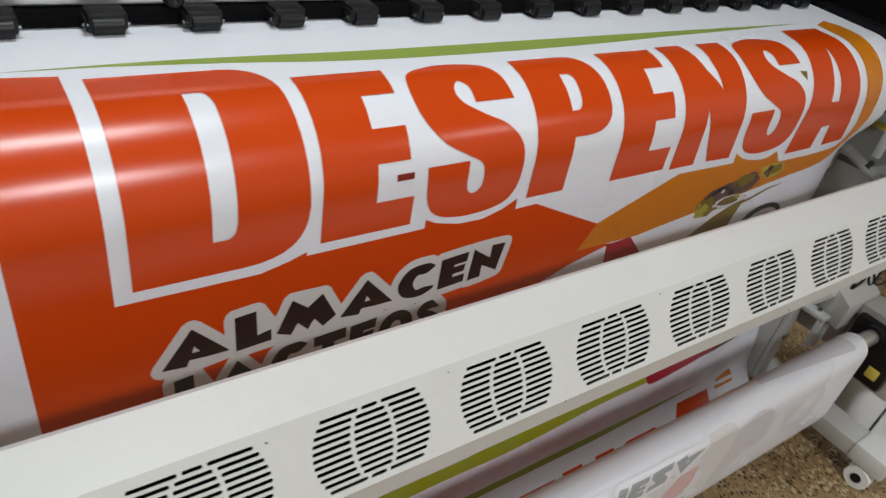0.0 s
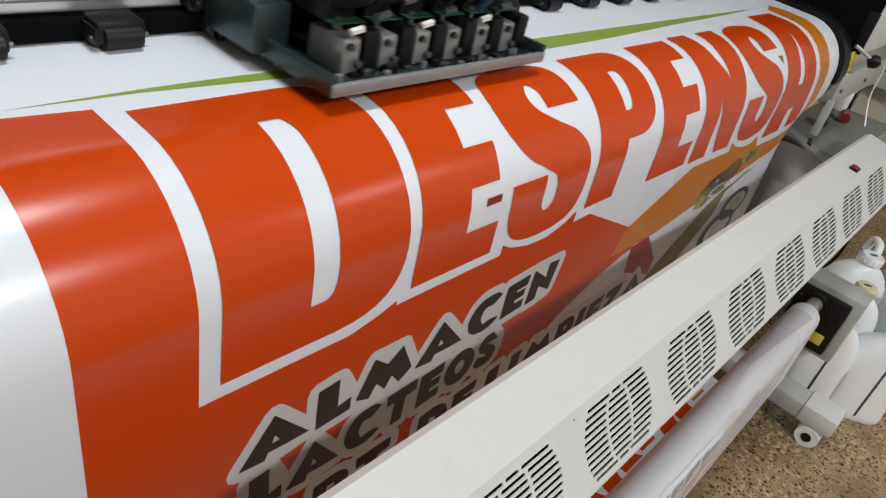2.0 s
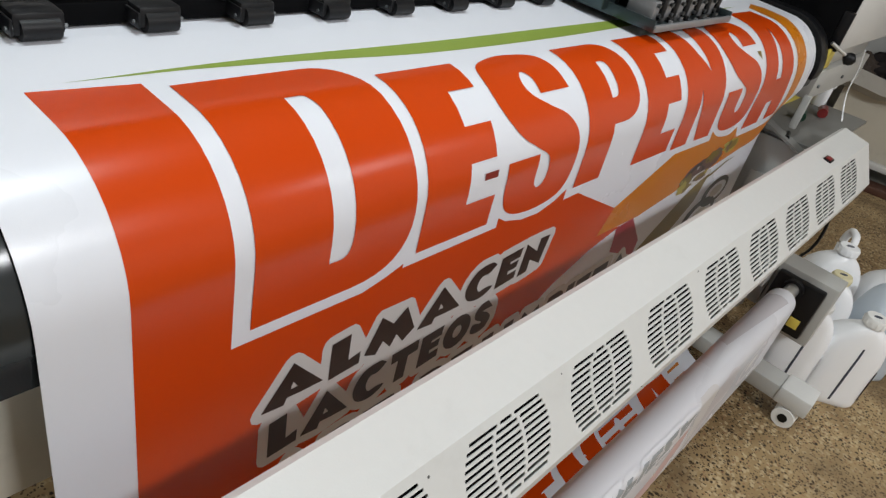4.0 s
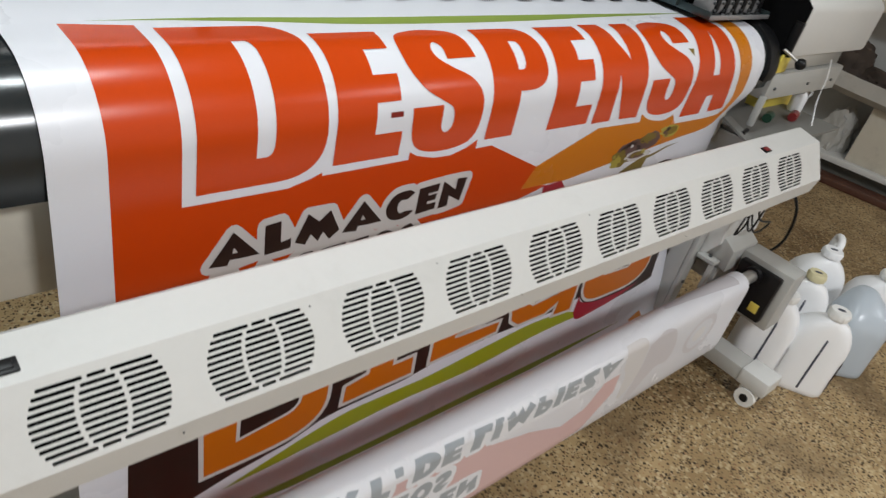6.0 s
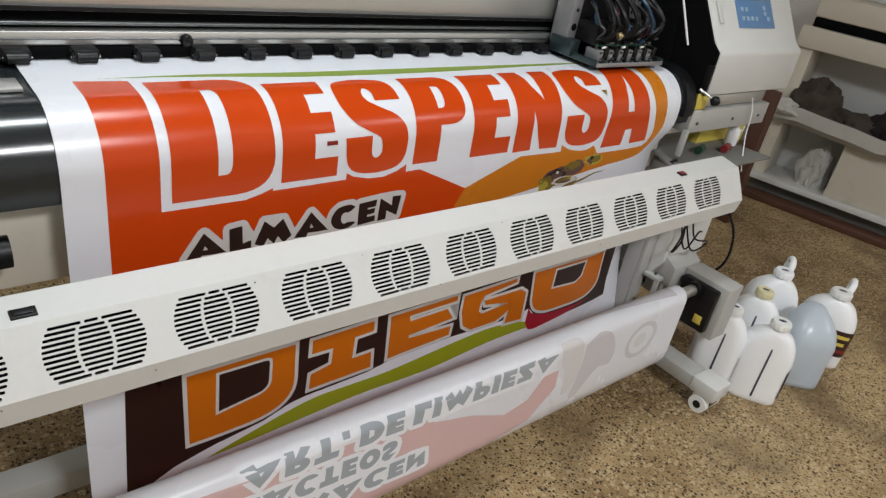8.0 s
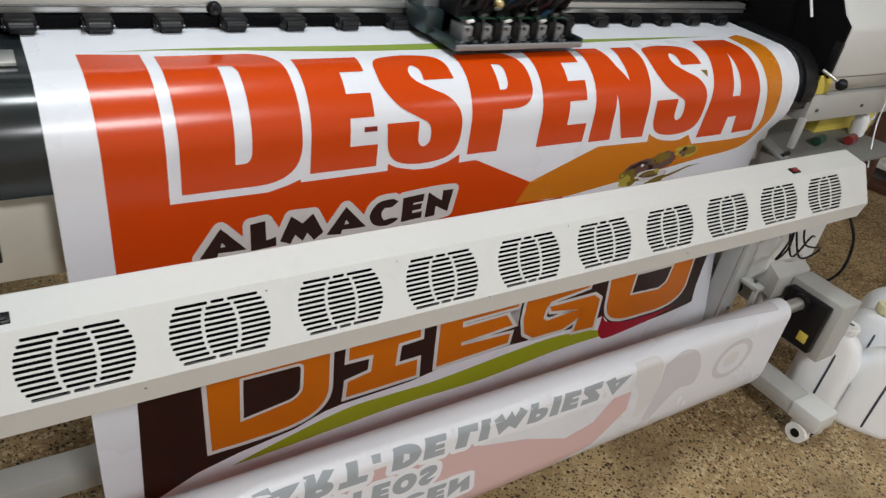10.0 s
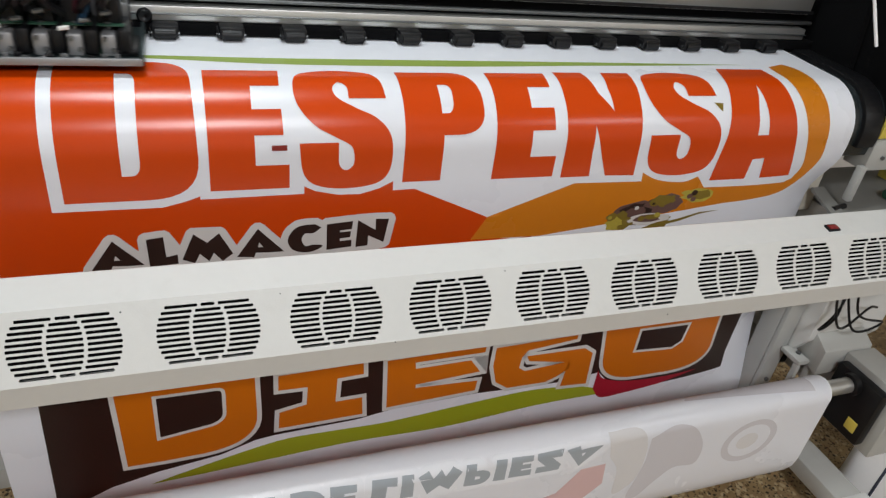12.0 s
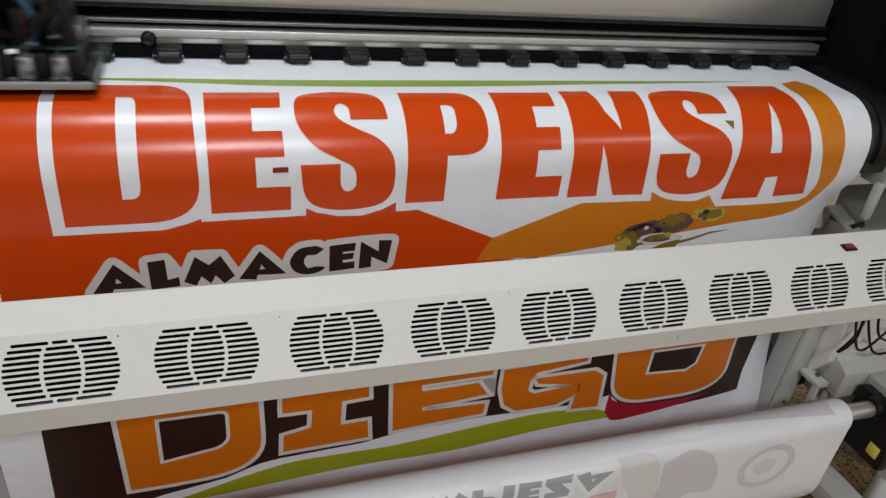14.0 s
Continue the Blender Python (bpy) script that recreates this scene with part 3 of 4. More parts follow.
def artwork(parent, d):
    """One copy of the printed design; d: how far along the sheet it lies."""
    top = d < 0.1
    draw("colour_field", poly((-1.447, -0.037), (-1.371, -0.03), (-1.370, 0.218), (-1.236, 0.2185), (-1.206, 0.211), (-1.187, 0.204), (-1.187, 0.209), (-1.045, 0.208), (-1.045, 0.196), (-1.03, 0.204), (-0.997, 0.212), (-0.963, 0.213), (-0.934, 0.205), (-0.913, 0.194), (-0.912, 0.2095), (-0.878, 0.2085), (-0.748, 0.267), (-0.74, 0.306), (-0.7, 0.312), (-0.78, 0.33), (-0.86, 0.36), (-0.93, 0.405), (-0.96, 0.44), (-1.445, 0.47)), I_RED, parent, 0.0004, d, label="flat orange-red printed field")
    outer = flow((-0.1, -0.05), (-0.083, -0.02), (-0.089, 0.04), (-0.086, 0.092), (-0.08, 0.14), (-0.074, 0.18), (-0.079, 0.21), (-0.095, 0.238), (-0.125, 0.257), (-0.16, 0.264))
    inner = flow((-0.119, 0.23), (-0.111, 0.204), (-0.121, 0.164), (-0.135, 0.121), (-0.143, 0.086), (-0.148, 0.052), (-0.15, 0.01), (-0.146, -0.035))
    under = flow((-0.469, 0.199), (-0.442, 0.212), (-0.411, 0.219), (-0.375, 0.221), (-0.349, 0.212))
    draw("colour_field", [[(u, -v) for u, v in outer + [(-0.27, 0.27), (-0.414, 0.286), (-0.542, 0.3), (-0.648, 0.311), (-0.772, 0.308), (-0.748, 0.267), (-0.599, 0.213), (-0.467, 0.216)] + under + [(-0.328, 0.235), (-0.137, 0.237)] + inner]], I_ORANGE, parent, 0.0006, d, label="orange printed swoosh")
    draw("colour_field", poly((-0.343, 0.078), (-0.324, 0.079), (-0.327, 0.094)), I_OLIVE, parent, 0.0008, d)
    draw("colour_field", poly((-0.71, 0.313), (-0.66, 0.31), (-0.6, 0.37), (-0.6, 0.4), (-0.7, 0.36)), I_CRIMSON, parent, 0.0007, d, label="crimson printed tip")
    draw("colour_field", poly((-0.62, 0.415), (-0.55, 0.37), (-0.46, 0.32), (-0.38, 0.29), (-0.4, 0.35), (-0.5, 0.42), (-0.6, 0.45)), I_OLIVE, parent, 0.0005, d, label="olive printed swoosh")
    draw("colour_field", [[(u, -v) for u, v in flow((-1.42, -0.044), (-1.27, -0.049), (-1.05, -0.044), (-0.8, -0.045), (-0.5, -0.046), (-0.19, -0.045)) + flow((-0.38, -0.036), (-0.55, -0.03), (-0.73, -0.021), (-0.9, -0.018), (-1.075, -0.021), (-1.22, -0.035), (-1.33, -0.043))]], I_STRIPE, parent, 0.0004, d, label="thin green printed stripe")
    for ch, u0, u1, s0, s1 in TITLE:
        draw("letter", glyph(ch, u0, u1, s0, s1), I_RED, parent, 0.0012, d, label="orange-red capital with a white outline")
    draw("dash", poly((-1.09, 0.132), (-1.069, 0.132), (-1.069, 0.1395), (-1.09, 0.1395)), I_DASH, parent, 0.0012, d)
    # a small fruit picture on the swoosh
    tone = random.Random(9)
    for k, (cu, cs, ru, rs, mats) in enumerate(((-0.455, 0.278, 0.05, 0.024, (I_PURPLE, I_DARK, I_PURPLE)), (-0.4, 0.262, 0.042, 0.018, (I_PURPLE, I_OLIVE, I_PURPLE)), (-0.49, 0.293, 0.028, 0.02, (I_OLIVE, I_LEAF, I_OLIVE)), (-0.335, 0.25, 0.036, 0.014, (I_LEAF, I_OLIVE, I_LEAF)), (-0.43, 0.292, 0.045, 0.012, (I_SILVER, I_PURPLE, I_OLIVE)))):
        for i, mat in enumerate(mats):
            cx, cy, kx = cu + tone.uniform(-0.012, 0.012) * i, cs + tone.uniform(-0.005, 0.005) * i, 1 - 0.3 * i
            loop = [(cx + ru * kx * tone.uniform(0.75, 1.2) * math.cos(a), -cy + rs * kx * tone.uniform(0.75, 1.2) * math.sin(a)) for a in [2 * math.pi * n / 13 for n in range(13)]]
            draw("picture_patch", [loop], mat, parent, 0.0009 + 0.00004 * (3 * k + i), d)
        for i in range(3):
            cx, cy, r = cu + tone.uniform(-0.8, 0.8) * ru, cs + tone.uniform(-0.7, 0.7) * rs, tone.uniform(0.003, 0.007)
            draw("picture_patch", [arc(cx, -cy, r, r * 0.8, 0, 324, 9)], tone.choice((I_DARK, I_LEAF, I_SILVER, I_OLIVE, I_PURPLE)), parent, 0.0016, d)
    draw("picture_patch", poly((-0.44, 0.298), (-0.4, 0.303), (-0.36, 0.296), (-0.32, 0.286), (-0.275, 0.284), (-0.32, 0.29), (-0.36, 0.302), (-0.4, 0.309), (-0.43, 0.306)), I_OLIVE, parent, 0.0009, d)
    for cu, cs, ru, rs in ((-0.3, 0.355, 0.062, 0.032), (-0.34, 0.4, 0.075, 0.04)):
        draw("picture_ring", [arc(cu, -cs, ru, rs, 0, 360, 20), arc(cu + 0.006, -cs, ru * 0.72, rs * 0.66, 0, 360, 20)], I_DARK, parent, 0.0009, d)
        draw("picture_patch", [arc(cu + 0.006, -cs, ru * 0.45, rs * 0.4, 0, 360, 14)], I_SILVER, parent, 0.001, d)
    if not top:
        return
    words_on(parent, d, -0.615, I_SILVER, I_DARK, "dark slanted capitals with a pale outline")
    # the shop's name below
    draw("colour_field", poly((-1.436, 0.45), (-0.078, 0.45), (-0.078, 0.552), (-0.1, 0.66), (-0.1, 0.704), (-0.274, 0.716), (-0.409, 0.683), (-0.436, 0.655), (-0.492, 0.667), (-0.581, 0.665), (-0.714, 0.661), (-0.881, 0.669), (-0.944, 0.68), (-1.091, 0.686), (-1.125, 0.691), (-1.183, 0.713), (-1.285, 0.729), (-1.36, 0.748), (-1.446, 0.79)), I_DARK, parent, 0.0008, d, label="dark brown printed field")
    draw("colour_field", [[(u, -v) for u, v in flow((-1.3, 0.757), (-1.23, 0.737), (-1.086, 0.702), (-0.985, 0.699), (-0.879, 0.699), (-0.71, 0.684), (-0.579, 0.676), (-0.474, 0.687), (-0.429, 0.702)) + flow((-0.419, 0.718), (-0.57, 0.721), (-0.762, 0.738), (-0.942, 0.736), (-1.087, 0.744), (-1.2, 0.752))]], I_GREEN, parent, 0.0011, d, label="green printed swoosh")
    draw("colour_field", [[(u, -v) for u, v in flow((-0.438, 0.65), (-0.418, 0.676), (-0.351, 0.694), (-0.251, 0.697), (-0.175, 0.692)) + flow((-0.272, 0.717), (-0.355, 0.727), (-0.413, 0.729), (-0.438, 0.701))]], I_CRIMSON, parent, 0.0012, d, label="crimson printed swoosh")
    for ch, u0, u1, s0, s1 in NAME:
        draw("letter_outline", glyph(ch, u0, u1, s0, s1)[:1], I_SILVER, parent, 0.0014, d, 0.008)
        draw("letter", glyph(ch, u0, u1, s0, s1), I_DIEGO, parent, 0.0017, d, label="orange block capital with a pale outline")
        if len(GLYPHS[ch]) > 1:
            inner = glyph(ch, u0, u1, s0, s1)[1:]
            draw("letter_counter", inner, I_SILVER, parent, 0.0019, d)
            draw("letter_counter", inner, I_DARK, parent, 0.0021, d, -0.006)


def show_through(parent, d):
    """The print of the second copy, seen pale through the back of the sheet."""
    words_on(parent, d, -0.55, G_WHITE, G_GREY, "pale mirrored capitals seen through the sheet", True)
    draw("colour_field", poly((-1.445, 0.2), (-0.75, 0.2), (-0.6, 0.235), (-0.523, 0.31), (-0.53, 0.365), (-0.58, 0.363), (-0.62, 0.31), (-0.69, 0.294), (-0.8, 0.34), (-0.91, 0.37), (-0.95, 0.4), (-1.445, 0.43)), G_PINK, parent, 0.0002, d, label="pinkish field seen through the sheet", back=True)
    draw("colour_field", [[(u, -v) for u, v in flow((-0.445, 0.41), (-0.40, 0.43), (-0.355, 0.42), (-0.325, 0.385), (-0.31, 0.345), (-0.318, 0.31), (-0.365, 0.312), (-0.4, 0.28), (-0.43, 0.245), (-0.455, 0.25), (-0.447, 0.3), (-0.44, 0.35))]], G_PALE, parent, 0.0003, d, label="pale grey patch seen through the sheet", back=True)
    draw("colour_field", [[(u, -v) for u, v in flow((-0.54, 0.44), (-0.47, 0.435), (-0.445, 0.37), (-0.45, 0.3), (-0.49, 0.27), (-0.5, 0.34), (-0.525, 0.38))]], G_FAINT, parent, 0.00025, d, label="faint grey patch seen through the sheet", back=True)
    draw("colour_field", poly((-0.36, 0.472), (-0.06, 0.445), (-0.06, 0.5), (-0.33, 0.505)), G_PALE, parent, 0.0003, d, label="pale grey band seen through the sheet", back=True)
    draw("colour_field", poly((-0.47, 0.452), (-0.34, 0.45), (-0.3, 0.462), (-0.36, 0.472), (-0.45, 0.463)), G_WHITE, parent, 0.00035, d, back=True)
    draw("ring", [arc(-0.195, -0.345, 0.066, 0.058, 0, 360, 28), arc(-0.195, -0.345, 0.05, 0.044, 0, 360, 28)], G_PALE, parent, 0.0003, d, label="pale grey ring seen through the sheet", back=True)
    draw("colour_field", [arc(-0.2, -0.345, 0.026, 0.022, 0, 360, 18)], G_FAINT, parent, 0.0003, d, back=True)


SECOND = 0.853
banner = thing("printed_banner", "glossy white vinyl banner with orange-red lettering, hanging over the printer's drum", "banner")
banner_sheet(banner)
artwork(banner, -0.007)
artwork(banner, SECOND)
show_through(banner, SECOND)

# ---------------------------------------------------------------- the printer
printer = thing("large_format_printer", "cream and grey wide-format inkjet printer printing a vinyl banner", "printer")
PL, PR = -1.95, 0.06
part("platen", prism([(0.75, 0.9225), (0.56, 0.9215)] + [(DCY - 0.0875 * math.sin(a), DCZ + 0.0875 * math.cos(a)) for a in [math.pi / 2 * i / 12 for i in range(13)]] + [(0.352, 0.792), (0.40, 0.785), (0.75, 0.785)], PL, PR), M_PLATEN, printer, "dark glossy curved platen")
part("platen_clamp", box(-1.575, -1.515, 0.452, 0.50, 0.919, 0.9245, 0.001), M_ALU, printer, "small metal media clamp")
part("end_cap", prism([(DCY - 0.096 * math.sin(a), DCZ + 0.096 * math.cos(a)) for a in [math.pi / 2 * i / 12 for i in range(13)]] + [(0.342, 0.812), (0.6, 0.812), (0.6, 0.93)], 0.0, 0.045, 0.0015), M_BLACK, printer, "black curved end cap")
part("front_beam", box(PL, 0.02, 0.395, 0.62, 0.645, 0.784, 0.006), M_BEIGE, printer, "beige enamelled cross beam")
part("side_beam", box(0.046, 0.47, 0.34, 0.394, 0.762, 0.826, 0.003), M_GREY, printer, "grey cross beam under the hood")
part("side_rail", box(0.09, 0.44, 0.352, 0.40, 0.83, 0.862, 0.002), M_ALU, printer)
part("yellow_label", box(0.055, 0.105, 0.3455, 0.351, 0.828, 0.872, 0.001), M_YELLOW, printer, "yellow warning sticker")
for x in (0.06, 0.25, 0.4):
    part("screw", rod((x + 0.02, 0.341, 0.79), (x + 0.02, 0.336, 0.79), 0.004, 10), M_STEEL, printer)

# rail above the media
part("pinch_bar", box(PL, 0.05, 0.572, 0.64, 0.928, 0.946, 0.002), M_VOID, printer, "black bar that carries the pinch rollers")
part("lower_rail", box(PL, 0.02, 0.578, 0.66, 0.947, 0.969, 0.002), M_ALU, printer, "bright aluminium rail")
part("rail_groove", box(PL, 0.02, 0.572, 0.60, 0.957, 0.959, 0.0004), M_STEEL, printer)
part("slide_rail", box(PL, 0.05, 0.60, 0.66, 0.9695, 0.9965, 0), M_VOID, printer, "black slot of the carriage rail")
part("rail_rod", rod((PL, 0.592, 0.978), (0.04, 0.592, 0.978), 0.004, 12), M_STEEL, printer, "steel slide rod")
part("upper_rail", box(PL, 0.02, 0.583, 0.66, 0.997, 1.055, 0.003), M_ALU, printer, "broad aluminium rail")
part("back_panel", box(PL, 0.42, 0.665, 0.70, 0.925, 1.28, 0.003), M_VOID, printer, "black panel behind the rails")
part("belt", box(PL, 0.02, 0.575, 0.577, 1.0, 1.006, 0), M_BLACK, printer, "thin black toothed belt")


def pinch_roller(x):
    r = part("pinch_roller", box(x - 0.019, x + 0.019, 0.553, 0.60, 0.929, 0.9475, 0.004), M_BLACK, printer, "black rubber pinch roller in its bracket")
    part("wheel", rod((x - 0.014, 0.556, 0.9345), (x + 0.014, 0.556, 0.9345), 0.0088, 14), M_BLACK, r)
    part("bracket", box(x - 0.0215, x - 0.0195, 0.55, 0.585, 0.931, 0.944, 0.0008), M_BLACK, r)
    part("pin", rod((x - 0.023, 0.556, 0.9355), (x + 0.0205, 0.556, 0.9355), 0.0018, 8), M_STEEL, r)


for k in range(-5, 13):
    pinch_roller(-1.216 + 0.0945 * k)
part("knob", lathe([(0.001, 0), (0.009, 0.0), (0.011, 0.004), (0.011, 0.010), (0.008, 0.014), (0.004, 0.0135), (0.001, 0.011)], 18), M_BLACK, printer, "small black knob on the rail").matrix_basis = pose(-1.243, 0.578, 0.956, 90, 0, 0)

# dryer bar with cut vents
BAR_L, BAR_R = -1.835, 0.112
FT, FB = Vector((0.1967, 0.716)), Vector((0.1533, 0.638))
FACE = (FB - FT).length


def bar_point(x, d, depth=0.0):
    f = (FB - FT) / FACE
    n = Vector((f.y, -f.x)) * (1 if f.y < 0 else -1)
    p = FT + f * d + n * depth
    return Vector((x, p.x, p.y))


def vent_slots(cx):
    """Cut slots of one round vent, in (x, -d)."""
    out = []
    rows = 11
    for i in range(rows):
        k = -1 + 2 * i / (rows - 1)
        d = 0.0466 + k * 0.0345
        w = math.sqrt(0.0625 ** 2 - (k * 0.0365) ** 2)
        rib = 0.0102 + 0.0118 * math.sqrt(max(0, 1 - k * k))
        for a, b in ((-w, -rib - 0.0019), (-rib + 0.0019, rib - 0.0019), (rib + 0.0019, w)):
            h = 0.0020
            out.append([(cx + a, -d - h * 0.5), (cx + a + 0.001, -d - h), (cx + b - 0.001, -d - h), (cx + b, -d - h * 0.5), (cx + b, -d + h * 0.5), (cx + b - 0.001, -d + h), (cx + a + 0.001, -d + h), (cx + a, -d + h * 0.5)])
    return out


def vent_panels():
    """The slanted front sheet, slots and all."""
    bm = bmesh.new()
    mids = [-0.0525 - 0.1625 * i for i in range(11)]
    edges = [BAR_R] + [(a + b) / 2 for a, b in zip(mids, mids[1:])] + [BAR_L]
    for c, x1, x0 in zip(mids, edges, edges[1:]):
        flat = outline_mesh([[(x0, 0), (x1, 0), (x1, -FACE), (x0, -FACE)]] + vent_slots(c))
        flat.verts.ensure_lookup_table()
        top = {v: bm.verts.new(bar_point(v.co.x, -v.co.y)) for v in flat.verts}
        low = {v: bm.verts.new(bar_point(v.co.x, -v.co.y, -0.0014)) for v in flat.verts}
        for f in flat.faces:
            bm.faces.new([top[v] for v in f.verts])
        for e in flat.edges:
            if len(e.link_faces) == 1:
                a, b = e.verts
                if min(abs(a.co.x - x0), abs(a.co.x - x1)) > 1e-4 and -FACE + 1e-4 < a.co.y < -1e-4:
                    bm.faces.new((top[a], top[b], low[b], low[a]))
        flat.free()
    return bm


dryer = part("dryer_bar", prism([tuple(FT), (0.252, 0.7265), (0.26, 0.722), (0.26, 0.5985), (0.161, 0.5985), tuple(FB), tuple(FB + Vector((0.006, -0.002))), (0.172, 0.6085), (0.25, 0.6085), (0.25, 0.72), (0.245, 0.722), tuple(FT + Vector((0.006, -0.003)))], BAR_L, BAR_R), M_CREAM, printer, "long cream dryer bar with round vents")
part("vent_panel", vent_panels(), M_CREAM, dryer, "cream front sheet with rows of cut vent slots")
# solid black filling; its colour stands in for the unlit hollow of the bar
part("vent_shade_block", prism([(0.209, 0.708), (0.246, 0.712), (0.246, 0.63), (0.168, 0.636)], BAR_L + 0.01, BAR_R - 0.01), M_VOID, dryer, "solid black block standing in for the shade behind the slots")
for x in (BAR_L, BAR_R - 0.004):
    part("bar_end", prism([tuple(FT + Vector((0.001, 0.0))), (0.252, 0.7255), (0.259, 0.721), (0.259, 0.5995), (0.162, 0.5995), tuple(FB + Vector((0.001, 0.0)))], x, x + 0.004, 0.001), M_CREAM, dryer)


def bar_switch(x, w, mat, label):
    """A small rocker switch on the bar's sloping top."""
    m = pose(x, 0.216, 0.7197, math.degrees(math.atan2(0.0105, 0.0553)), 0, 0)
    for name, sz, z, mt in (("switch", (w, 0.016, 0.004), 0.001, M_BLACK), ("rocker", (w * 0.72, 0.010, 0.003), 0.0035, mat)):
        bm = box(-sz[0] / 2, sz[0] / 2, -sz[1] / 2, sz[1] / 2, z - sz[2] / 2, z + sz[2] / 2, 0.0008)
        part(name, bm, mt, dryer, label if name == "switch" else "").matrix_basis = m


for sx, sd in ((-1.29, 0.012), (-1.63, 0.095), (-0.78, 0.006), (-0.95, 0.09), (-0.5, 0.1), (-1.1, 0.008), (-1.45, 0.098)):
    p, q = bar_point(sx, sd, 0.0003), bar_point(sx, sd, -0.0005)
    part("scuff", rod(q, p, 0.0008 + 0.0006 * (sx * 7 % 1), 7), M_STEEL, dryer, "small dark chip in the enamel")
bar_switch(-0.135, 0.026, M_RED, "small red rocker switch")
bar_switch(-1.585, 0.03, M_BLACK, "small black counter display")

# hood with the control panel
hood = part("hood", prism([(0.335, 0.866), (0.335, 0.985), (0.36, 1.005), (0.46, 1.16), (0.62, 1.19), (0.664, 1.19), (0.664, 0.866)], 0.075, 0.54, 0.012), M_CREAM, printer, "cream side hood with control panel")


def panel_piece(name, u0, u1, v0, v1, lift, mat, label=""):
    """On the hood's slanting face: u along x, v up the slope."""
    a, b = Vector((0.36, 1.005)), Vector((0.46, 1.16))
    ang = math.degrees(math.atan2(b.y - a.y, b.x - a.x))
    ob = part(name, box(u0, u1, v0, v1, lift - 0.002, lift + 0.0015, 0.0008), mat, hood, label)
    ob.matrix_basis = pose(0, a.x, a.y, ang, 0, 0)


panel_piece("keypad", 0.205, 0.405, 0.04, 0.18, 0.001, M_BLUE, "blue membrane keypad")
panel_piece("screen", 0.235, 0.375, 0.118, 0.168, 0.003, M_LCD, "small grey-green display")
for kx, kv in [(0.225 + 0.024 * i, 0.06) for i in range(4)] + [(0.225 + 0.024 * i, 0.085) for i in range(2)] + [(0.35, 0.075), (0.365, 0.06), (0.35, 0.09)]:
    panel_piece("key", kx, kx + 0.013, kv, kv + 0.012, 0.003, M_KEY)
panel_piece("handle", 0.105, 0.125, 0.05, 0.12, 0.004, M_CREAM)
part("hood_inside", prism([(0.34, 0.95), (0.34, 0.984), (0.364, 1.004), (0.463, 1.158), (0.62, 1.187), (0.66, 1.187), (0.66, 0.868), (0.36, 0.868), (0.36, 0.95)], 0.066, 0.0742), M_VOID, printer, "black inner cheek of the hood")
# black piece set in the gap under the hood to paint its shadow
part("hood_shadow_plate", prism([(0.338, 0.868), (0.359, 0.868), (0.359, 0.949), (0.338, 0.949)], 0.066, 0.0742, 0.001), M_BLACK, printer, "black plate standing in for the shadowed gap beside the drum")
part("inner_cover", prism([(0.46, 0.866), (0.664, 0.866), (0.664, 1.2), (0.5, 1.2)], 0.046, 0.06), M_VOID, printer, "black inner side cover")
part("lid_strut", rod((0.012, 0.402, 0.989), (-0.05, 0.45, 1.16), 0.003, 10), M_BOTTLE, printer, "thin white lid strut")
lever = part("lever", rod((0.052, 0.35, 0.885), (0.078, 0.315, 0.866), 0.004, 12), M_ALU, printer, "chromed lever with a black knob")
part("knob", lathe([(0.001, -0.012), (0.009, -0.011), (0.013, -0.003), (0.013, 0.005), (0.008, 0.012), (0.001, 0.013)], 16), M_BLACK, lever).matrix_basis = pose(0.081, 0.311, 0.863, 55, 35, 0)

# stand, take-up motor and feet
def stand_end(x, s):
    part("leg", box(x - 0.055, x + 0.055, 0.42, 0.56, 0.10, 0.646, 0.006), M_GREY, printer, "grey steel leg")
    arm = part("foot_arm", box(x - 0.04, x + 0.035, 0.02, 0.82, 0.055, 0.10, 0.005), M_GREY, printer, "grey steel foot arm")
    for y in (0.03, 0.78):
        caster = part("caster", box(x - 0.044, x + 0.04, y - 0.04, y + 0.042, 0.056, 0.105, 0.005), M_CREAM, printer, "caster under a cream cover")
        part("fork", box(x - 0.036, x + 0.03, y - 0.028, y + 0.028, 0.03, 0.06, 0.006), M_CAP, caster)
        part("wheel", rod((x - 0.045, y, 0.0275), (x - 0.018, y, 0.0275), 0.0275, 20), M_CAP, caster)
        part("wheel", rod((x + 0.012, y, 0.0275), (x + 0.039, y, 0.0275), 0.0275, 20), M_CAP, caster)
        part("slot", box(x - 0.028, x + 0.018, y - 0.0295, y - 0.027, 0.032, 0.052, 0.001), M_BLACK, caster)
        part("hub", rod((x - 0.0465, y, 0.0275), (x + 0.0405, y, 0.0275), 0.012, 16), M_BLACK, caster)


stand_end(0.115, 1)
stand_end(-1.78, -1)
part("rear_tie", box(-1.73, 0.06, 0.47, 0.53, 0.12, 0.17, 0.003), M_GREY, printer, "grey tie bar between the legs")
part("leg_cover", prism([(0.262, 0.674), (0.262, 0.40), (0.30, 0.335), (0.418, 0.335), (0.418, 0.667)], 0.02, 0.222, 0.004), M_CREAM, printer, "cream leg cover")
part("brace", box(0.021, 0.034, 0.31, 0.42, 0.30, 0.60, 0.003), M_GREY, printer)
part("flange", box(-0.024, 0.0185, 0.300, 0.312, 0.14, 0.60, 0.003), M_GREY, printer, "grey upright steel flange")
part("flange_rib", box(-0.024, -0.019, 0.3125, 0.36, 0.14, 0.60, 0.001), M_GREY, printer)
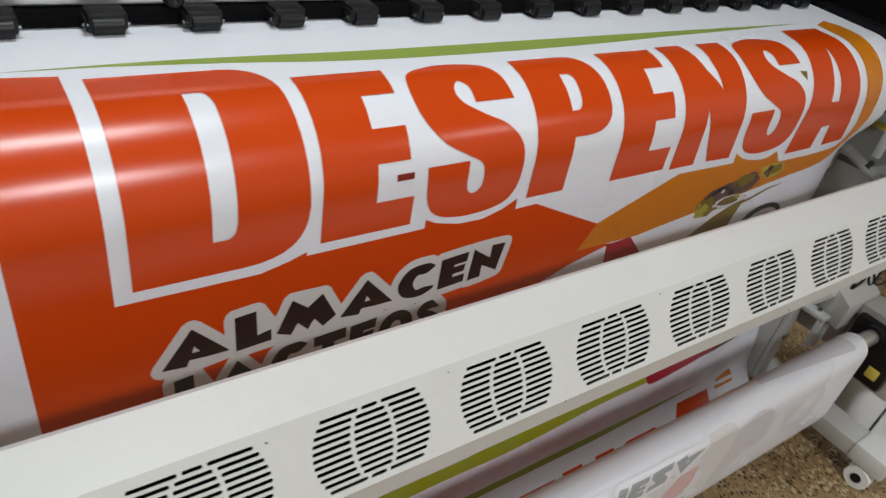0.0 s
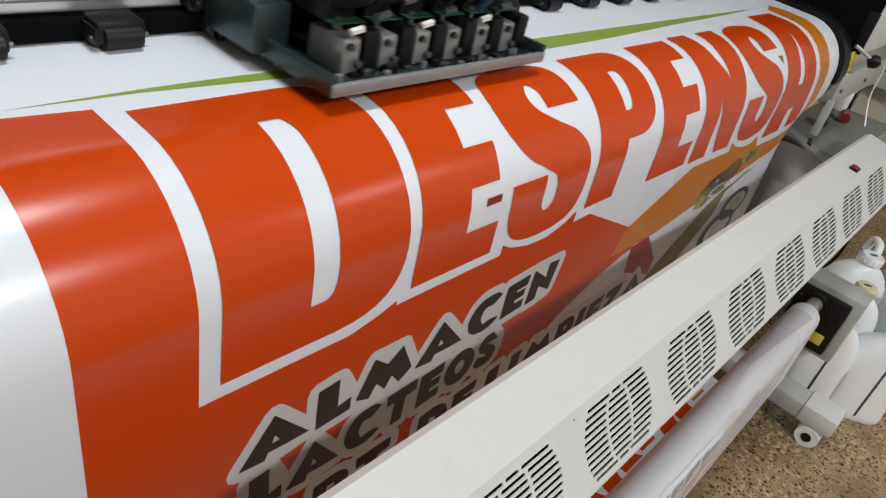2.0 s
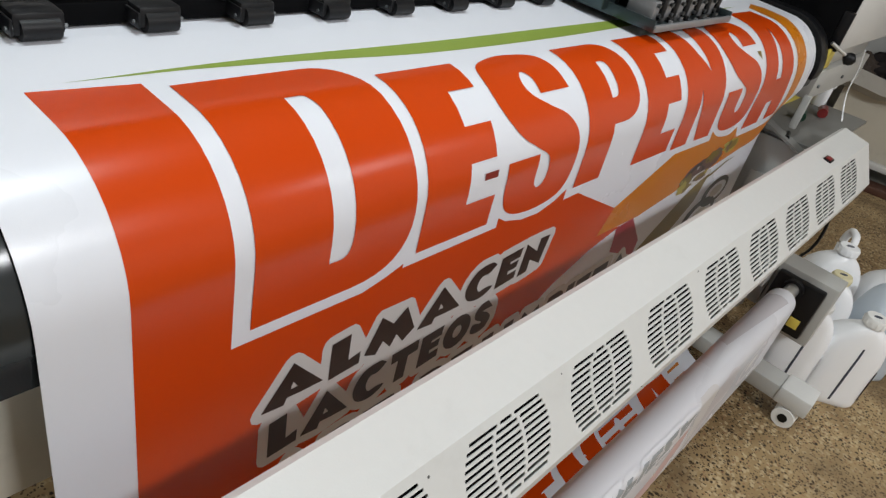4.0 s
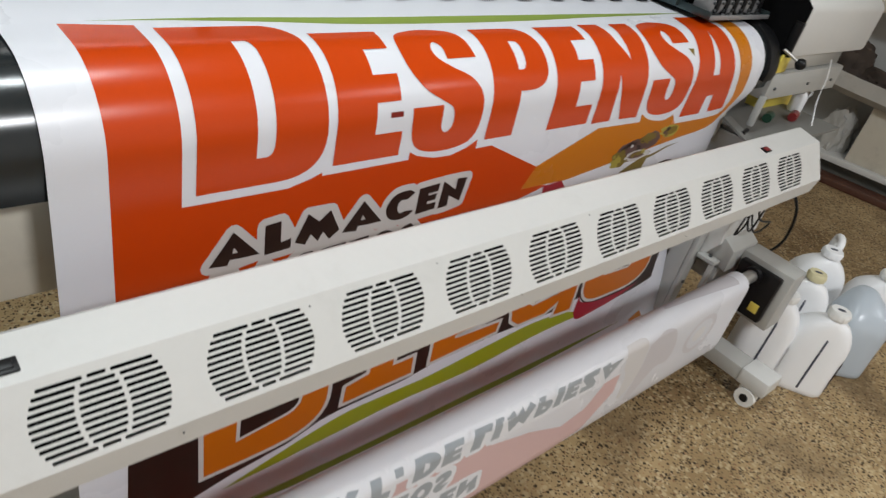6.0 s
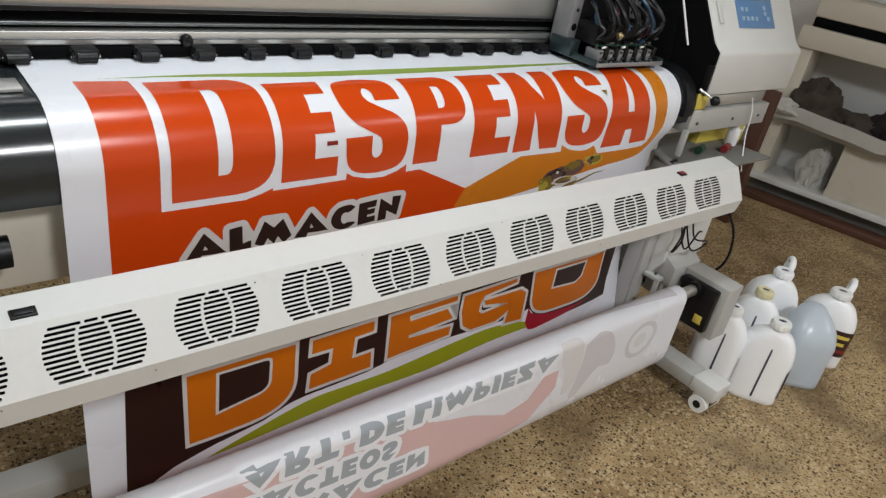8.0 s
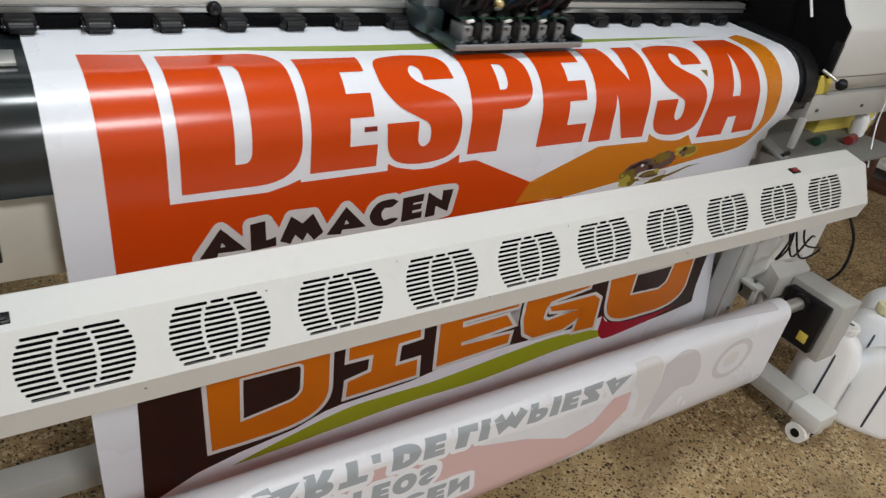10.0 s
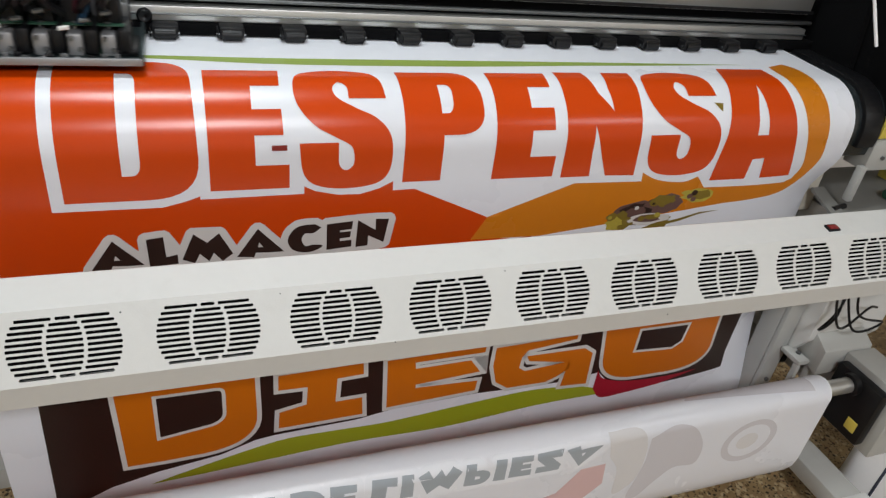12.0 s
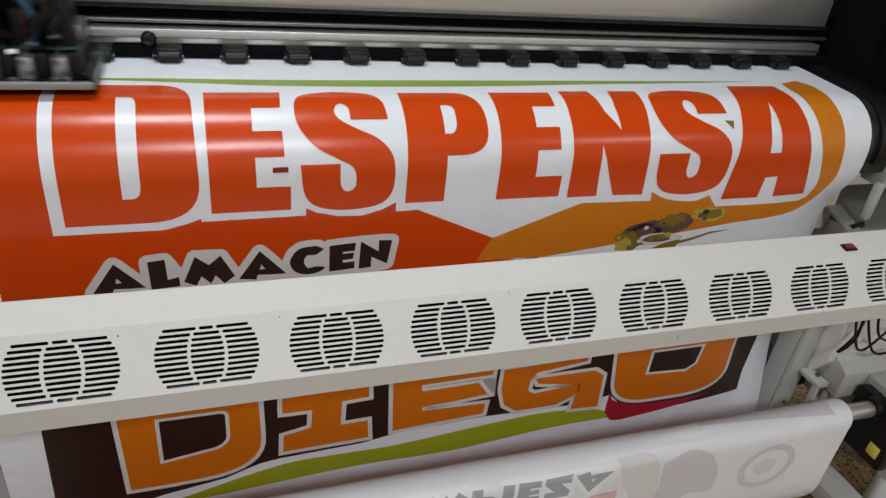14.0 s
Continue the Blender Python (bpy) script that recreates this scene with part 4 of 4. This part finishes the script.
part("arm_plate", prism([(0.30, 0.44), (0.225, 0.395), (0.225, 0.33), (0.30, 0.35)], 0.035, 0.17, 0.003), M_GREY, printer, "grey slanting plate that carries the motor")
for hx, hz in ((0.0, 0.345), (0.04, 0.335)):
    hook = part("hook", box(hx, hx + 0.03, 0.245, 0.299, hz, hz + 0.012, 0.002), M_GREY, printer, "grey bent bracket")
    part("hook_leg", box(hx, hx + 0.011, 0.245, 0.258, hz - 0.075, hz - 0.0005, 0.002), M_GREY, hook)
    part("bolt", rod((hx + 0.02, 0.27, hz + 0.012), (hx + 0.02, 0.27, hz + 0.017), 0.005, 8), M_STEEL, hook)
for bx, bz in ((0.0, 0.5), (0.0, 0.26), (0.09, 0.405)):
    part("bolt", rod((bx, 0.3, bz), (bx, 0.295, bz), 0.005, 8), M_STEEL, printer)
part("inner_plate", box(-0.16, -0.005, 0.455, 0.468, 0.18, 0.644, 0.002), M_SHADE, printer, "dark grey plate behind the banner")
part("gear", rod((0.03, 0.33, 0.30), (0.05, 0.33, 0.30), 0.02, 18), M_BLACK, printer)
part("dark_plate", box(-0.03, -0.024, 0.475, 0.56, 0.22, 0.60, 0.002), M_STEEL, printer, "dark inner side plate")
motor = part("motor_box", box(0.10, 0.178, 0.08, 0.225, 0.215, 0.388, 0.004), M_GREY, printer, "grey take-up motor box")
part("arm", box(0.10, 0.165, 0.2255, 0.43, 0.25, 0.36, 0.004), M_GREY, motor)
part("clutch", box(0.074, 0.0995, 0.10, 0.215, 0.235, 0.375, 0.006), M_BLACK, motor, "black clutch housing")
part("sticker", box(0.0725, 0.0745, 0.115, 0.14, 0.258, 0.285, 0.0004), M_YELLOW, motor, "small yellow sticker")
part("clutch_ring", rod((0.06, TUBE_Y, TUBE_Z), (0.075, TUBE_Y, TUBE_Z), 0.024, 24), M_BLACK, motor)
part("shaft", rod((-0.02, TUBE_Y, TUBE_Z), (0.075, TUBE_Y, TUBE_Z), 0.0165, 20), M_ALU, motor, "steel take-up shaft")
tube = part("take_up_tube", rod((MEDIA_L - 0.04, TUBE_Y, TUBE_Z), (-0.022, TUBE_Y, TUBE_Z), TUBE_R - 0.0025, 32), M_BOTTLE, printer, "white take-up tube with the banner's end on it")
part("tube_end", rod((-0.036, TUBE_Y, TUBE_Z), (-0.018, TUBE_Y, TUBE_Z), TUBE_R - 0.0005, 32), M_BOTTLE, tube)
for pts in (((-0.01, 0.25, 0.6), (0.0, 0.22, 0.5), (0.03, 0.215, 0.47), (0.1, 0.23, 0.5), (0.14, 0.24, 0.49)), ((0.02, 0.25, 0.6), (0.01, 0.225, 0.5), (-0.015, 0.23, 0.46), (0.03, 0.24, 0.5), (0.04, 0.25, 0.6)), ((0.05, 0.25, 0.605), (0.06, 0.22, 0.5), (0.14, 0.215, 0.47), (0.07, 0.22, 0.455), (0.03, 0.25, 0.56))):
    part("cable", hose(pts, 0.0026), M_BLACK, printer, "thin black cable loop")
part("power_cable", hose([(0.225, 0.25, 0.60), (0.237, 0.235, 0.55), (0.257, 0.2, 0.48), (0.277, 0.2, 0.38), (0.262, 0.24, 0.31), (0.217, 0.3, 0.28)], 0.004), M_BLACK, printer, "black power cable hanging under the bar")
part("white_cable", hose([(0.33, 0.332, 0.852), (0.355, 0.328, 0.80), (0.36, 0.325, 0.74), (0.34, 0.30, 0.68), (0.325, 0.28, 0.64)], 0.0017), M_BOTTLE, printer, "thin white cable hanging from the beam")
part("plug", box(0.212, 0.237, 0.235, 0.26, 0.585, 0.61, 0.004), M_BLACK, printer)
part("switch", box(0.2225, 0.2275, 0.30, 0.315, 0.43, 0.455, 0.001), M_BLACK, printer)

# things seen between the drum and the bar at the right: an inner shelf with odds and ends
part("drip_plate", prism([(0.27, 0.66), (0.385, 0.70), (0.385, 0.706), (0.27, 0.666)], -0.014, 0.02), M_SHELF, printer, "grey drip plate beside the banner")
part("inner_shelf", prism([(0.262, 0.675), (0.52, 0.668), (0.52, 0.675), (0.262, 0.682)], 0.021, 0.44), M_SHELF, printer, "grey drip shelf behind the dryer bar")
part("inner_bracket", box(0.028, 0.042, 0.33, 0.345, 0.70, 0.775, 0.002), M_GREY, printer, "small grey bracket")

for x, y, z, r, mat, nm, lab in ((0.02, 0.33, 0.685, 0.006, M_BLACK, "bolt", ""), (0.2, 0.36, 0.692, 0.012, M_GREEN, "cap", "green plastic cap"), (0.31, 0.34, 0.692, 0.012, M_RED, "cap", "red plastic cap")):
    part(nm, rod((x - 0.02, y, z), (x + 0.02, y + 0.01, z), r, 12), mat, printer, lab)
part("yellow_tray", prism([(0.43, 0.655), (0.47, 0.655), (0.475, 0.72), (0.425, 0.72)], 0.28, 0.56, 0.002), M_YELLOW, printer, "yellow plastic waste tray")
spray = thing("spray_bottle", "small white spray bottle standing on the printer's shelf", "bottle", at=(0.405, 0.385, 0.6795), turn=35)
part("body", lathe([(0.018, 0), (0.02, 0.004), (0.02, 0.045), (0.012, 0.06), (0.009, 0.064), (0.009, 0.07)], 20), M_BOTTLE, spray)
trigger = part("spray_head", prism([(-0.03, 0.082), (0.014, 0.086), (0.018, 0.074), (0.01, 0.069), (-0.008, 0.069), (-0.03, 0.074)], -0.008, 0.008, 0.002), M_BOTTLE, spray, "white trigger head")
part("trigger", hose([(0, -0.016, 0.073), (0, -0.024, 0.06), (0, -0.021, 0.048)], 0.003, 8, 4), M_BOTTLE, trigger)
part("black_grip", rod((-1.75, 0.36, 0.728), (-1.57, 0.36, 0.728), 0.023, 20), M_BLACK, printer, "black rubber grip on the beam")

# ---------------------------------------------------------------- the carriage
CAR_Y, CAR_W = 0.412, 0.268
carriage = part("carriage", box(-CAR_W, 0, CAR_Y, 0.585, 0.934, 0.9375, 0.0012), M_TRAY, printer, "open steel print carriage with six heads and ink tubes")
part("front_lip", box(-CAR_W, 0, CAR_Y - 0.002, CAR_Y + 0.003, 0.932, 0.9415, 0.001), M_HEAD, carriage)
part("side_lip", box(-CAR_W - 0.002, -CAR_W + 0.003, CAR_Y, 0.585, 0.932, 0.948, 0.001), M_TRAY, carriage)
part("side_lip", box(-0.003, 0.002, CAR_Y, 0.56, 0.932, 0.948, 0.001), M_TRAY, carriage)
part("back_housing", box(-CAR_W + 0.03, -0.045, 0.52, 0.57, 0.94, 1.12, 0.006), M_BLACK, carriage, "black carriage housing")
for x in (-CAR_W - 0.006, -0.062):
    upright = part("side_plate", box(x, x + 0.032, 0.515, 0.57, 0.955, 1.13, 0.004), M_HEAD, carriage, "grey upright side plate")
    # the plate is uncut: black discs paint the shade of its round openings
    for hz, hr in ((1.0, 0.009), (1.04, 0.004), (1.085, 0.006)):
        part("hole_shade_disc", rod((x + 0.016, 0.5155, hz), (x + 0.016, 0.5138, hz), hr, 18), M_VOID, upright)
part("side_foot", box(-CAR_W - 0.014, -CAR_W + 0.02, 0.49, 0.56, 0.936, 0.975, 0.003), M_TRAY, carriage)
rng = random.Random(4)
for i in range(6):
    x = -CAR_W + 0.034 + i * 0.039
    head = part("print_head", box(x - 0.009, x + 0.009, 0.432, 0.475, 0.9375, 0.966, 0.003), M_HEAD, carriage, "grey print head clamp")
    part("head_block", box(x + 0.0115, x + 0.027, 0.430, 0.50, 0.940, 0.972, 0.003), M_BLACK, head)
    part("screw", rod((x - 0.004, 0.431, 0.961), (x - 0.004, 0.427, 0.961), 0.003, 8), M_STEEL, head)
    part("screw", rod((x + 0.005, 0.431, 0.947), (x + 0.005, 0.427, 0.947), 0.003, 8), M_STEEL, head)
    part("damper", box(x - 0.012, x + 0.016, 0.452, 0.515, 0.972, 1.02 + 0.006 * (i % 2), 0.003), M_BLACK, head, "black ink damper")
    part("board", box(x - 0.012, x + 0.02, 0.442, 0.455, 0.9735, 0.975, 0.0004), M_GREEN, head, "green circuit board")
    part("connector", rod((x, 0.452, 0.968), (x, 0.452, 0.977), 0.004, 10), M_STEEL, head)
    for k in range(2):
        dx, h = rng.uniform(-0.012, 0.012), rng.uniform(1.05, 1.1)
        part("ink_tube", hose([(x + 0.004 * k, 0.47, 0.975), (x + dx, 0.435 + 0.02 * k, 1.01), (x + dx * 2, 0.45 + 0.02 * k, h - 0.03), (x + dx + 0.02, 0.50, h), (x + 0.03, 0.56, h + 0.01)], 0.0032, 6, 5), M_TUBEINK[(0, 3, 1, 3, 2, 3)[(i + 2 * k) % 6]], head)
part("head_cable", hose([(-0.07, 0.45, 0.975), (-0.06, 0.43, 1.02), (-0.10, 0.45, 1.08), (-0.13, 0.54, 1.12)], 0.005, 8, 6), M_TUBEINK[1], carriage)
part("valve", lathe([(0.001, 0), (0.008, 0), (0.008, 0.008), (0.004, 0.012), (0.001, 0.012)], 14), M_BRASS, carriage).matrix_basis = pose(-CAR_W + 0.085, 0.435, 1.0, 70, 0, 0)
for k in range(9):
    x = -CAR_W + 0.03 + 0.025 * k
    part("hose", hose([(x, 0.455, 0.985), (x + rng.uniform(-0.02, 0.02), 0.43, 1.0 + 0.01 * rng.random()), (x + rng.uniform(-0.03, 0.03), 0.425, 1.04), (x + rng.uniform(-0.02, 0.02), 0.46, 1.08), (x, 0.53, 1.11)], 0.0055, 6, 5), M_BLACK, carriage, "black ink hose")
    part("tie", rod((x - 0.006, 0.426, 0.974 + 0.01 * (k % 3)), (x + 0.006, 0.426, 0.976 + 0.01 * (k % 3)), 0.003, 6), M_CAP if k % 3 == 0 else M_STEEL, carriage)
for k in range(16):
    x, y, h = -CAR_W + 0.02 + 0.0145 * k + rng.uniform(-0.004, 0.004), CAR_Y + rng.uniform(0.005, 0.017), rng.uniform(0.003, 0.008)
    if k % 3:
        part("fitting", box(x - rng.uniform(0.003, 0.009), x + 0.004, y - 0.002, y + 0.003, 0.9375, 0.9375 + h, 0.0008), (M_HEAD, M_BLACK, M_STEEL)[k % 3], carriage)
    else:
        part("fitting", rod((x, y, 0.9375), (x, y, 0.9375 + h), 0.003, 10), M_HEAD, carriage)
part("board", box(-0.055, -0.006, 0.44, 0.50, 0.9376, 0.9392, 0.0004), M_GREEN, carriage, "green circuit board")
part("corner_block", box(-0.03, -0.004, 0.43, 0.50, 0.9395, 0.947, 0.002), M_BLACK, carriage)
part("belt_clamp", box(-0.05, -0.015, 0.50, 0.555, 0.955, 0.99, 0.003), M_STEEL, carriage)

# ---------------------------------------------------------------- jugs of ink beside the motor
def jug_ring(w, d, power, off, z, n=36):
    """One level of a jug: a rounded rectangle."""
    out = []
    for i in range(n):
        a = 2 * math.pi * i / n
        k = (abs(math.cos(a)) ** power + abs(math.sin(a)) ** power) ** (-1 / power)
        out.append((k * w * math.cos(a), off + k * d * math.sin(a), z))
    return out


def label_arc(w, d, a0, a1, z, n=12):
    """A stretch of a jug's outline at one level, from angle a0 to a1."""
    out = []
    for i in range(n + 1):
        a = radians(a0 + (a1 - a0) * i / n)
        k = (abs(math.cos(a)) ** 4.5 + abs(math.sin(a)) ** 4.5) ** (-1 / 4.5)
        out.append((k * w * math.cos(a), k * d * math.sin(a), z))
    return out


def jug(at, turn, h, w, d, body, cap, label, neck=-1.0, handle=False, gauge=True, big_label=True, lid=True):
    """w, d: half width and half depth; neck: -1 at the flat front face, 1 at the back."""
    j = thing("ink_jug", label, "jug", "ink jugs by the printer", at=at, turn=turn)
    r = min(w, d) * 0.42
    levels = [(0.93, 0.93, 4.5, 0.0, 0.0), (0.99, 0.99, 4.5, 0.0, 0.006), (1, 1, 4.5, 0.0, 0.02), (0.985, 0.985, 4.5, 0.0, h * 0.3), (1, 1, 4.2, 0.0, h * 0.54), (0.97, 0.97, 3.8, 0.03, h * 0.62), (0.9, 0.9, 3.4, 0.09, h * 0.70), (0.78, 0.78, 3.0, 0.2, h * 0.77), (0.62, 0.64, 2.6, 0.33, h * 0.83), (0.46, 0.52, 2.2, 0.42, h * 0.87)]
    bm = bmesh.new()
    rings = [[bm.verts.new(p) for p in jug_ring(w * a, d * b, power, neck * d * off, z)] for a, b, power, off, z in levels]
    top = ((1.05, 0.895), (0.92, 0.91), (0.92, 0.935)) if lid else ((0.95, 0.893), (0.6, 0.908), (0.2, 0.914))
    rings += [[bm.verts.new(p) for p in jug_ring(r * k, r * k, 2, neck * d * 0.46, h * f)] for k, f in top]
    for p, q in zip(rings, rings[1:]):
        for i in range(36):
            bm.faces.new((p[i], p[(i + 1) % 36], q[(i + 1) % 36], q[i]))
    bm.faces.new(rings[0][::-1])
    bm.faces.new(rings[-1])
    part("body", bm, body, j)
    if lid:
        c = part("cap", lathe([(r * 0.98, h * 0.915), (r * 1.16, h * 0.92), (r * 1.16, h * 0.982), (r * 1.05, h), (0.001, h)], 28), cap, j)
        c.matrix_basis = pose(0, neck * d * 0.46, 0)
        for k in range(14):
            a = 2 * math.pi * k / 14
            part("rib", box(-0.001, 0.001, -0.0015, 0.0015, h * 0.93, h * 0.975, 0), cap, c).matrix_basis = Matrix.Translation((r * 1.165 * math.cos(a), r * 1.165 * math.sin(a), 0)) @ Matrix.Rotation(a, 4, "Z")
        part("mark", lathe([(r * 0.45, h + 0.0002), (r * 0.45, h + 0.0012), (0.001, h + 0.0012)], 20, 0.5), M_GAUGE, c, "dark oval mark")
    if gauge:
        part("level_strip", box(-0.003, 0.003, -d - 0.0012, -d + 0.004, 0.02, h * 0.66, 0.001), M_GAUGE, j, "dark see-through level strip")
        bm = box(-0.0026, 0.0026, -0.0012, 0.003, 0, h * 0.2, 0.0008)
        part("level_strip", bm, M_GAUGE, j).matrix_basis = pose(0, -d * 0.99, h * 0.66, -6, 0, 0)
    if big_label:
        a0, a1, z0, z1 = (-42, 12, 0.1, 0.46) if gauge else (-100, -18, 0.2, 0.56)
        bm = bmesh.new()
        levels = [[bm.verts.new(p) for p in label_arc(w + 0.0014, d + 0.0014, a0, a1, h * z)] for z in (z0, z1)]
        for i in range(len(levels[0]) - 1):
            bm.faces.new((levels[0][i], levels[0][i + 1], levels[1][i + 1], levels[1][i]))
        lab = part("label", bm, M_LABEL, j, "dark maroon paper label")
        for k, (f0, f1, mat) in enumerate(((0.38, 0.66, M_YELLOW), (0.45, 0.6, M_YELLOW), (0.3, 0.75, M_RED))):
            bm = bmesh.new()
            top = z1 - (z1 - z0) * (0.16 + 0.28 * k)
            levels = [[bm.verts.new(p) for p in label_arc(w + 0.0022, d + 0.0022, a0 + (a1 - a0) * f0, a0 + (a1 - a0) * f1, h * z)] for z in (top - (z1 - z0) * 0.13, top)]
            for i in range(len(levels[0]) - 1):
                bm.faces.new((levels[0][i], levels[0][i + 1], levels[1][i + 1], levels[1][i]))
            part("print_bar", bm, mat, lab)
    if handle:
        part("handle", hose([(0.02, d * 0.05, h * 0.86), (0.03, d * 0.3, h * 1.03), (0.035, d * 0.95, h * 1.04), (0.035, d * 1.15, h * 0.86), (0.03, d * 0.9, h * 0.66)], 0.0115, 10, 6), body, j)
    return j


jug((0.335, 0.0, 0), -58, 0.285, 0.080, 0.060, M_BOTTLE, M_CAP, "white plastic ink jug with a dark level strip on the floor")
jug((0.262, 0.115, 0), -60, 0.285, 0.072, 0.055, M_BOTTLE, M_CAP, "white plastic ink jug partly behind the motor box")
jug((0.56, -0.03, 0), -45, 0.29, 0.075, 0.072, M_FROST, M_FROST, "frosted translucent jug of bluish cleaning fluid on the floor", neck=1.0, gauge=False, big_label=False, lid=False)
jug((0.47, 0.125, 0), -60, 0.285, 0.08, 0.056, M_BOTTLE, M_YELLOWCAP, "white plastic jug with a yellowed cap on the floor", big_label=False)
jug((0.77, -0.005, 0), -64, 0.275, 0.088, 0.07, M_BOTTLE, M_CAP, "white plastic jug with a handle and dark label", neck=-0.6, handle=True, gauge=False)
jug((0.66, 0.16, 0), -50, 0.29, 0.085, 0.065, M_BOTTLE, M_BOTTLE, "squat white plastic canister among the jugs", neck=-0.6, gauge=False, big_label=False, handle=True)

# ---------------------------------------------------------------- the second machine by the east wall
second = thing("cutting_plotter", "beige floor-standing plotter with a cloth tray of rags, by the wall", "plotter")
CX = 2.1
TURN = pose(2.06, 0.95, 0, 0, 0, 12.5) @ pose(-2.06, -0.95, 0)
second.matrix_basis = TURN
part("side_panel", box(CX, CX + 0.45, 0.94, 1.03, 0.1155, 0.80, 0.006), M_BEIGE, second)
part("lower_panel", box(CX, CX + 0.02, -0.6, 0.62, 0.1155, 0.40, 0.004), M_BEIGE, second, "beige lower panel")
part("inner_panel", box(CX + 0.30, CX + 0.32, 0.62, 0.94, 0.1155, 0.40, 0.004), M_GREY, second)
part("bottom_rail", box(CX - 0.03, CX + 0.4, -0.6, 1.04, 0.085, 0.115, 0.003), M_CREAM, second)
# added block: its dark colour paints the shaded void below the rail
part("under_rail_shade", box(CX + 0.05, CX + 0.38, -0.6, 1.0, 0.0, 0.0845, 0.003), M_SHADE, second, "dark block standing in for the shade under the bottom rail")
part("back_sheet", box(CX + 0.27, CX + 0.295, -0.6, 0.94, 0.1155, 0.82, 0.002), M_CREAM, second)
part("hood", box(CX - 0.03, CX + 0.5, -0.6, 1.03, 0.80, 0.905, 0.012), M_BEIGE, second, "beige upper beam")
part("slot", box(CX + 0.0, CX + 0.45, -0.6, 0.99, 0.906, 0.95, 0.002), M_VOID, second, "black media slot")
part("top_cover", box(CX - 0.01, CX + 0.5, -0.6, 1.0, 0.951, 1.06, 0.015), M_BEIGE, second, "beige top cover")
part("wall_strip", box(CX + 0.2, CX + 0.5, -0.6, 0.95, 1.061, 1.09, 0.004), M_CREAM, second)
tray_bm = bmesh.new()
for i in range(13):
    y = 1.0 - 1.6 * i / 12
    sag = 0.02 * math.sin(i * 1.3) + 0.012 * math.sin(i * 2.9)
    for k, (dx, z) in enumerate(((-0.10, 0.505), (-0.115, 0.512), (-0.105, 0.45), (-0.04, 0.415), (0.1, 0.405), (0.25, 0.43))):
        tray_bm.verts.new((CX + dx + 0.3 * sag, y, z + sag * 0.6))
tray_bm.verts.ensure_lookup_table()
for i in range(12):
    for k in range(5):
        tray_bm.faces.new([tray_bm.verts[j] for j in (i * 6 + k, i * 6 + k + 1, i * 6 + k + 7, i * 6 + k + 6)])
part("cloth_tray", tray_bm, M_CLOTH, second, "sagging grey cloth catch tray").modifiers.new("thick", "SOLIDIFY").thickness = 0.006


def rag(at, size, mat, label, seed):
    """A crumpled heap of cloth."""
    bm = bmesh.new()
    bmesh.ops.create_icosphere(bm, subdivisions=4, radius=1.0)
    for v in bm.verts:
        d = v.co.normalized()
        k = 1 + 0.35 * noise.noise(d * 2.1 + Vector((seed, 0, 0))) + 0.16 * noise.noise(d * 6 + Vector((0, seed, 0)))
        v.co = Vector((d.x * size[0], d.y * size[1], max(-0.35, d.z) * size[2])) * k
    ob = solid("rag", bm, mat, label, "rag", "rags in the tray")
    ob.matrix_basis = TURN @ pose(*at)
    return ob


rag((CX + 0.05, 0.84, 0.50), (0.11, 0.13, 0.16), M_RAGB, "crumpled brown rag heaped in the cloth tray", 3.0)
rag((CX + 0.03, 0.62, 0.475), (0.1, 0.14, 0.09), M_RAGB, "flattened brown rag in the cloth tray", 7.0)
rag((CX + 0.04, 0.40, 0.49), (0.12, 0.17, 0.17), M_RAG, "crumpled black rag in the cloth tray", 11.0)
rag((CX + 0.04, 0.1, 0.49), (0.12, 0.2, 0.19), M_RAG, "large black cloth bundled in the tray", 17.0)
rag((CX + 0.12, 0.72, 0.165), (0.09, 0.08, 0.16), M_CLOTH, "limp grey plastic bag inside the plotter stand", 23.0)
rag((CX - 0.09, 0.98, 0.50), (0.06, 0.1, 0.05), M_CLOTH, "crumpled pale cloth at the tray's end", 29.0)
solid("floor_plank", box(CX - 0.12, CX - 0.02, -0.6, 1.1, 0.0, 0.035, 0.004), M_BROWN, "dark brown wooden plank on the floor before the plotter", "plank").matrix_basis = TURN
solid("wooden_post", box(1.5, 1.55, 0.775, 0.845, 0.0, 0.66, 0.004), M_BROWN, "reddish-brown wooden post beside the printer", "post")


# ---------------------------------------------------------------- motion
def motions():
    """The carriage runs right, waits in its station, comes back left and turns again."""
    rows = [(0.0, -1.51), (0.5, -1.372), (1.0, -1.232), (1.5, -1.092), (2.0, -0.957), (2.5, -0.82), (5.0, -0.128), (5.5, 0.0), (5.9, 0.04), (6.4, 0.05), (7.0, 0.045), (7.5, 0.02), (8.0, -0.06), (10.5, -0.80), (11.0, -0.955), (11.5, -1.10), (12.0, -1.245), (12.5, -1.39), (13.0, -1.50), (13.4, -1.50), (14.0, -1.304)]
    walk(carriage, [(t, pose(x, 0.003, 0.001)) for t, x in rows])


motions()
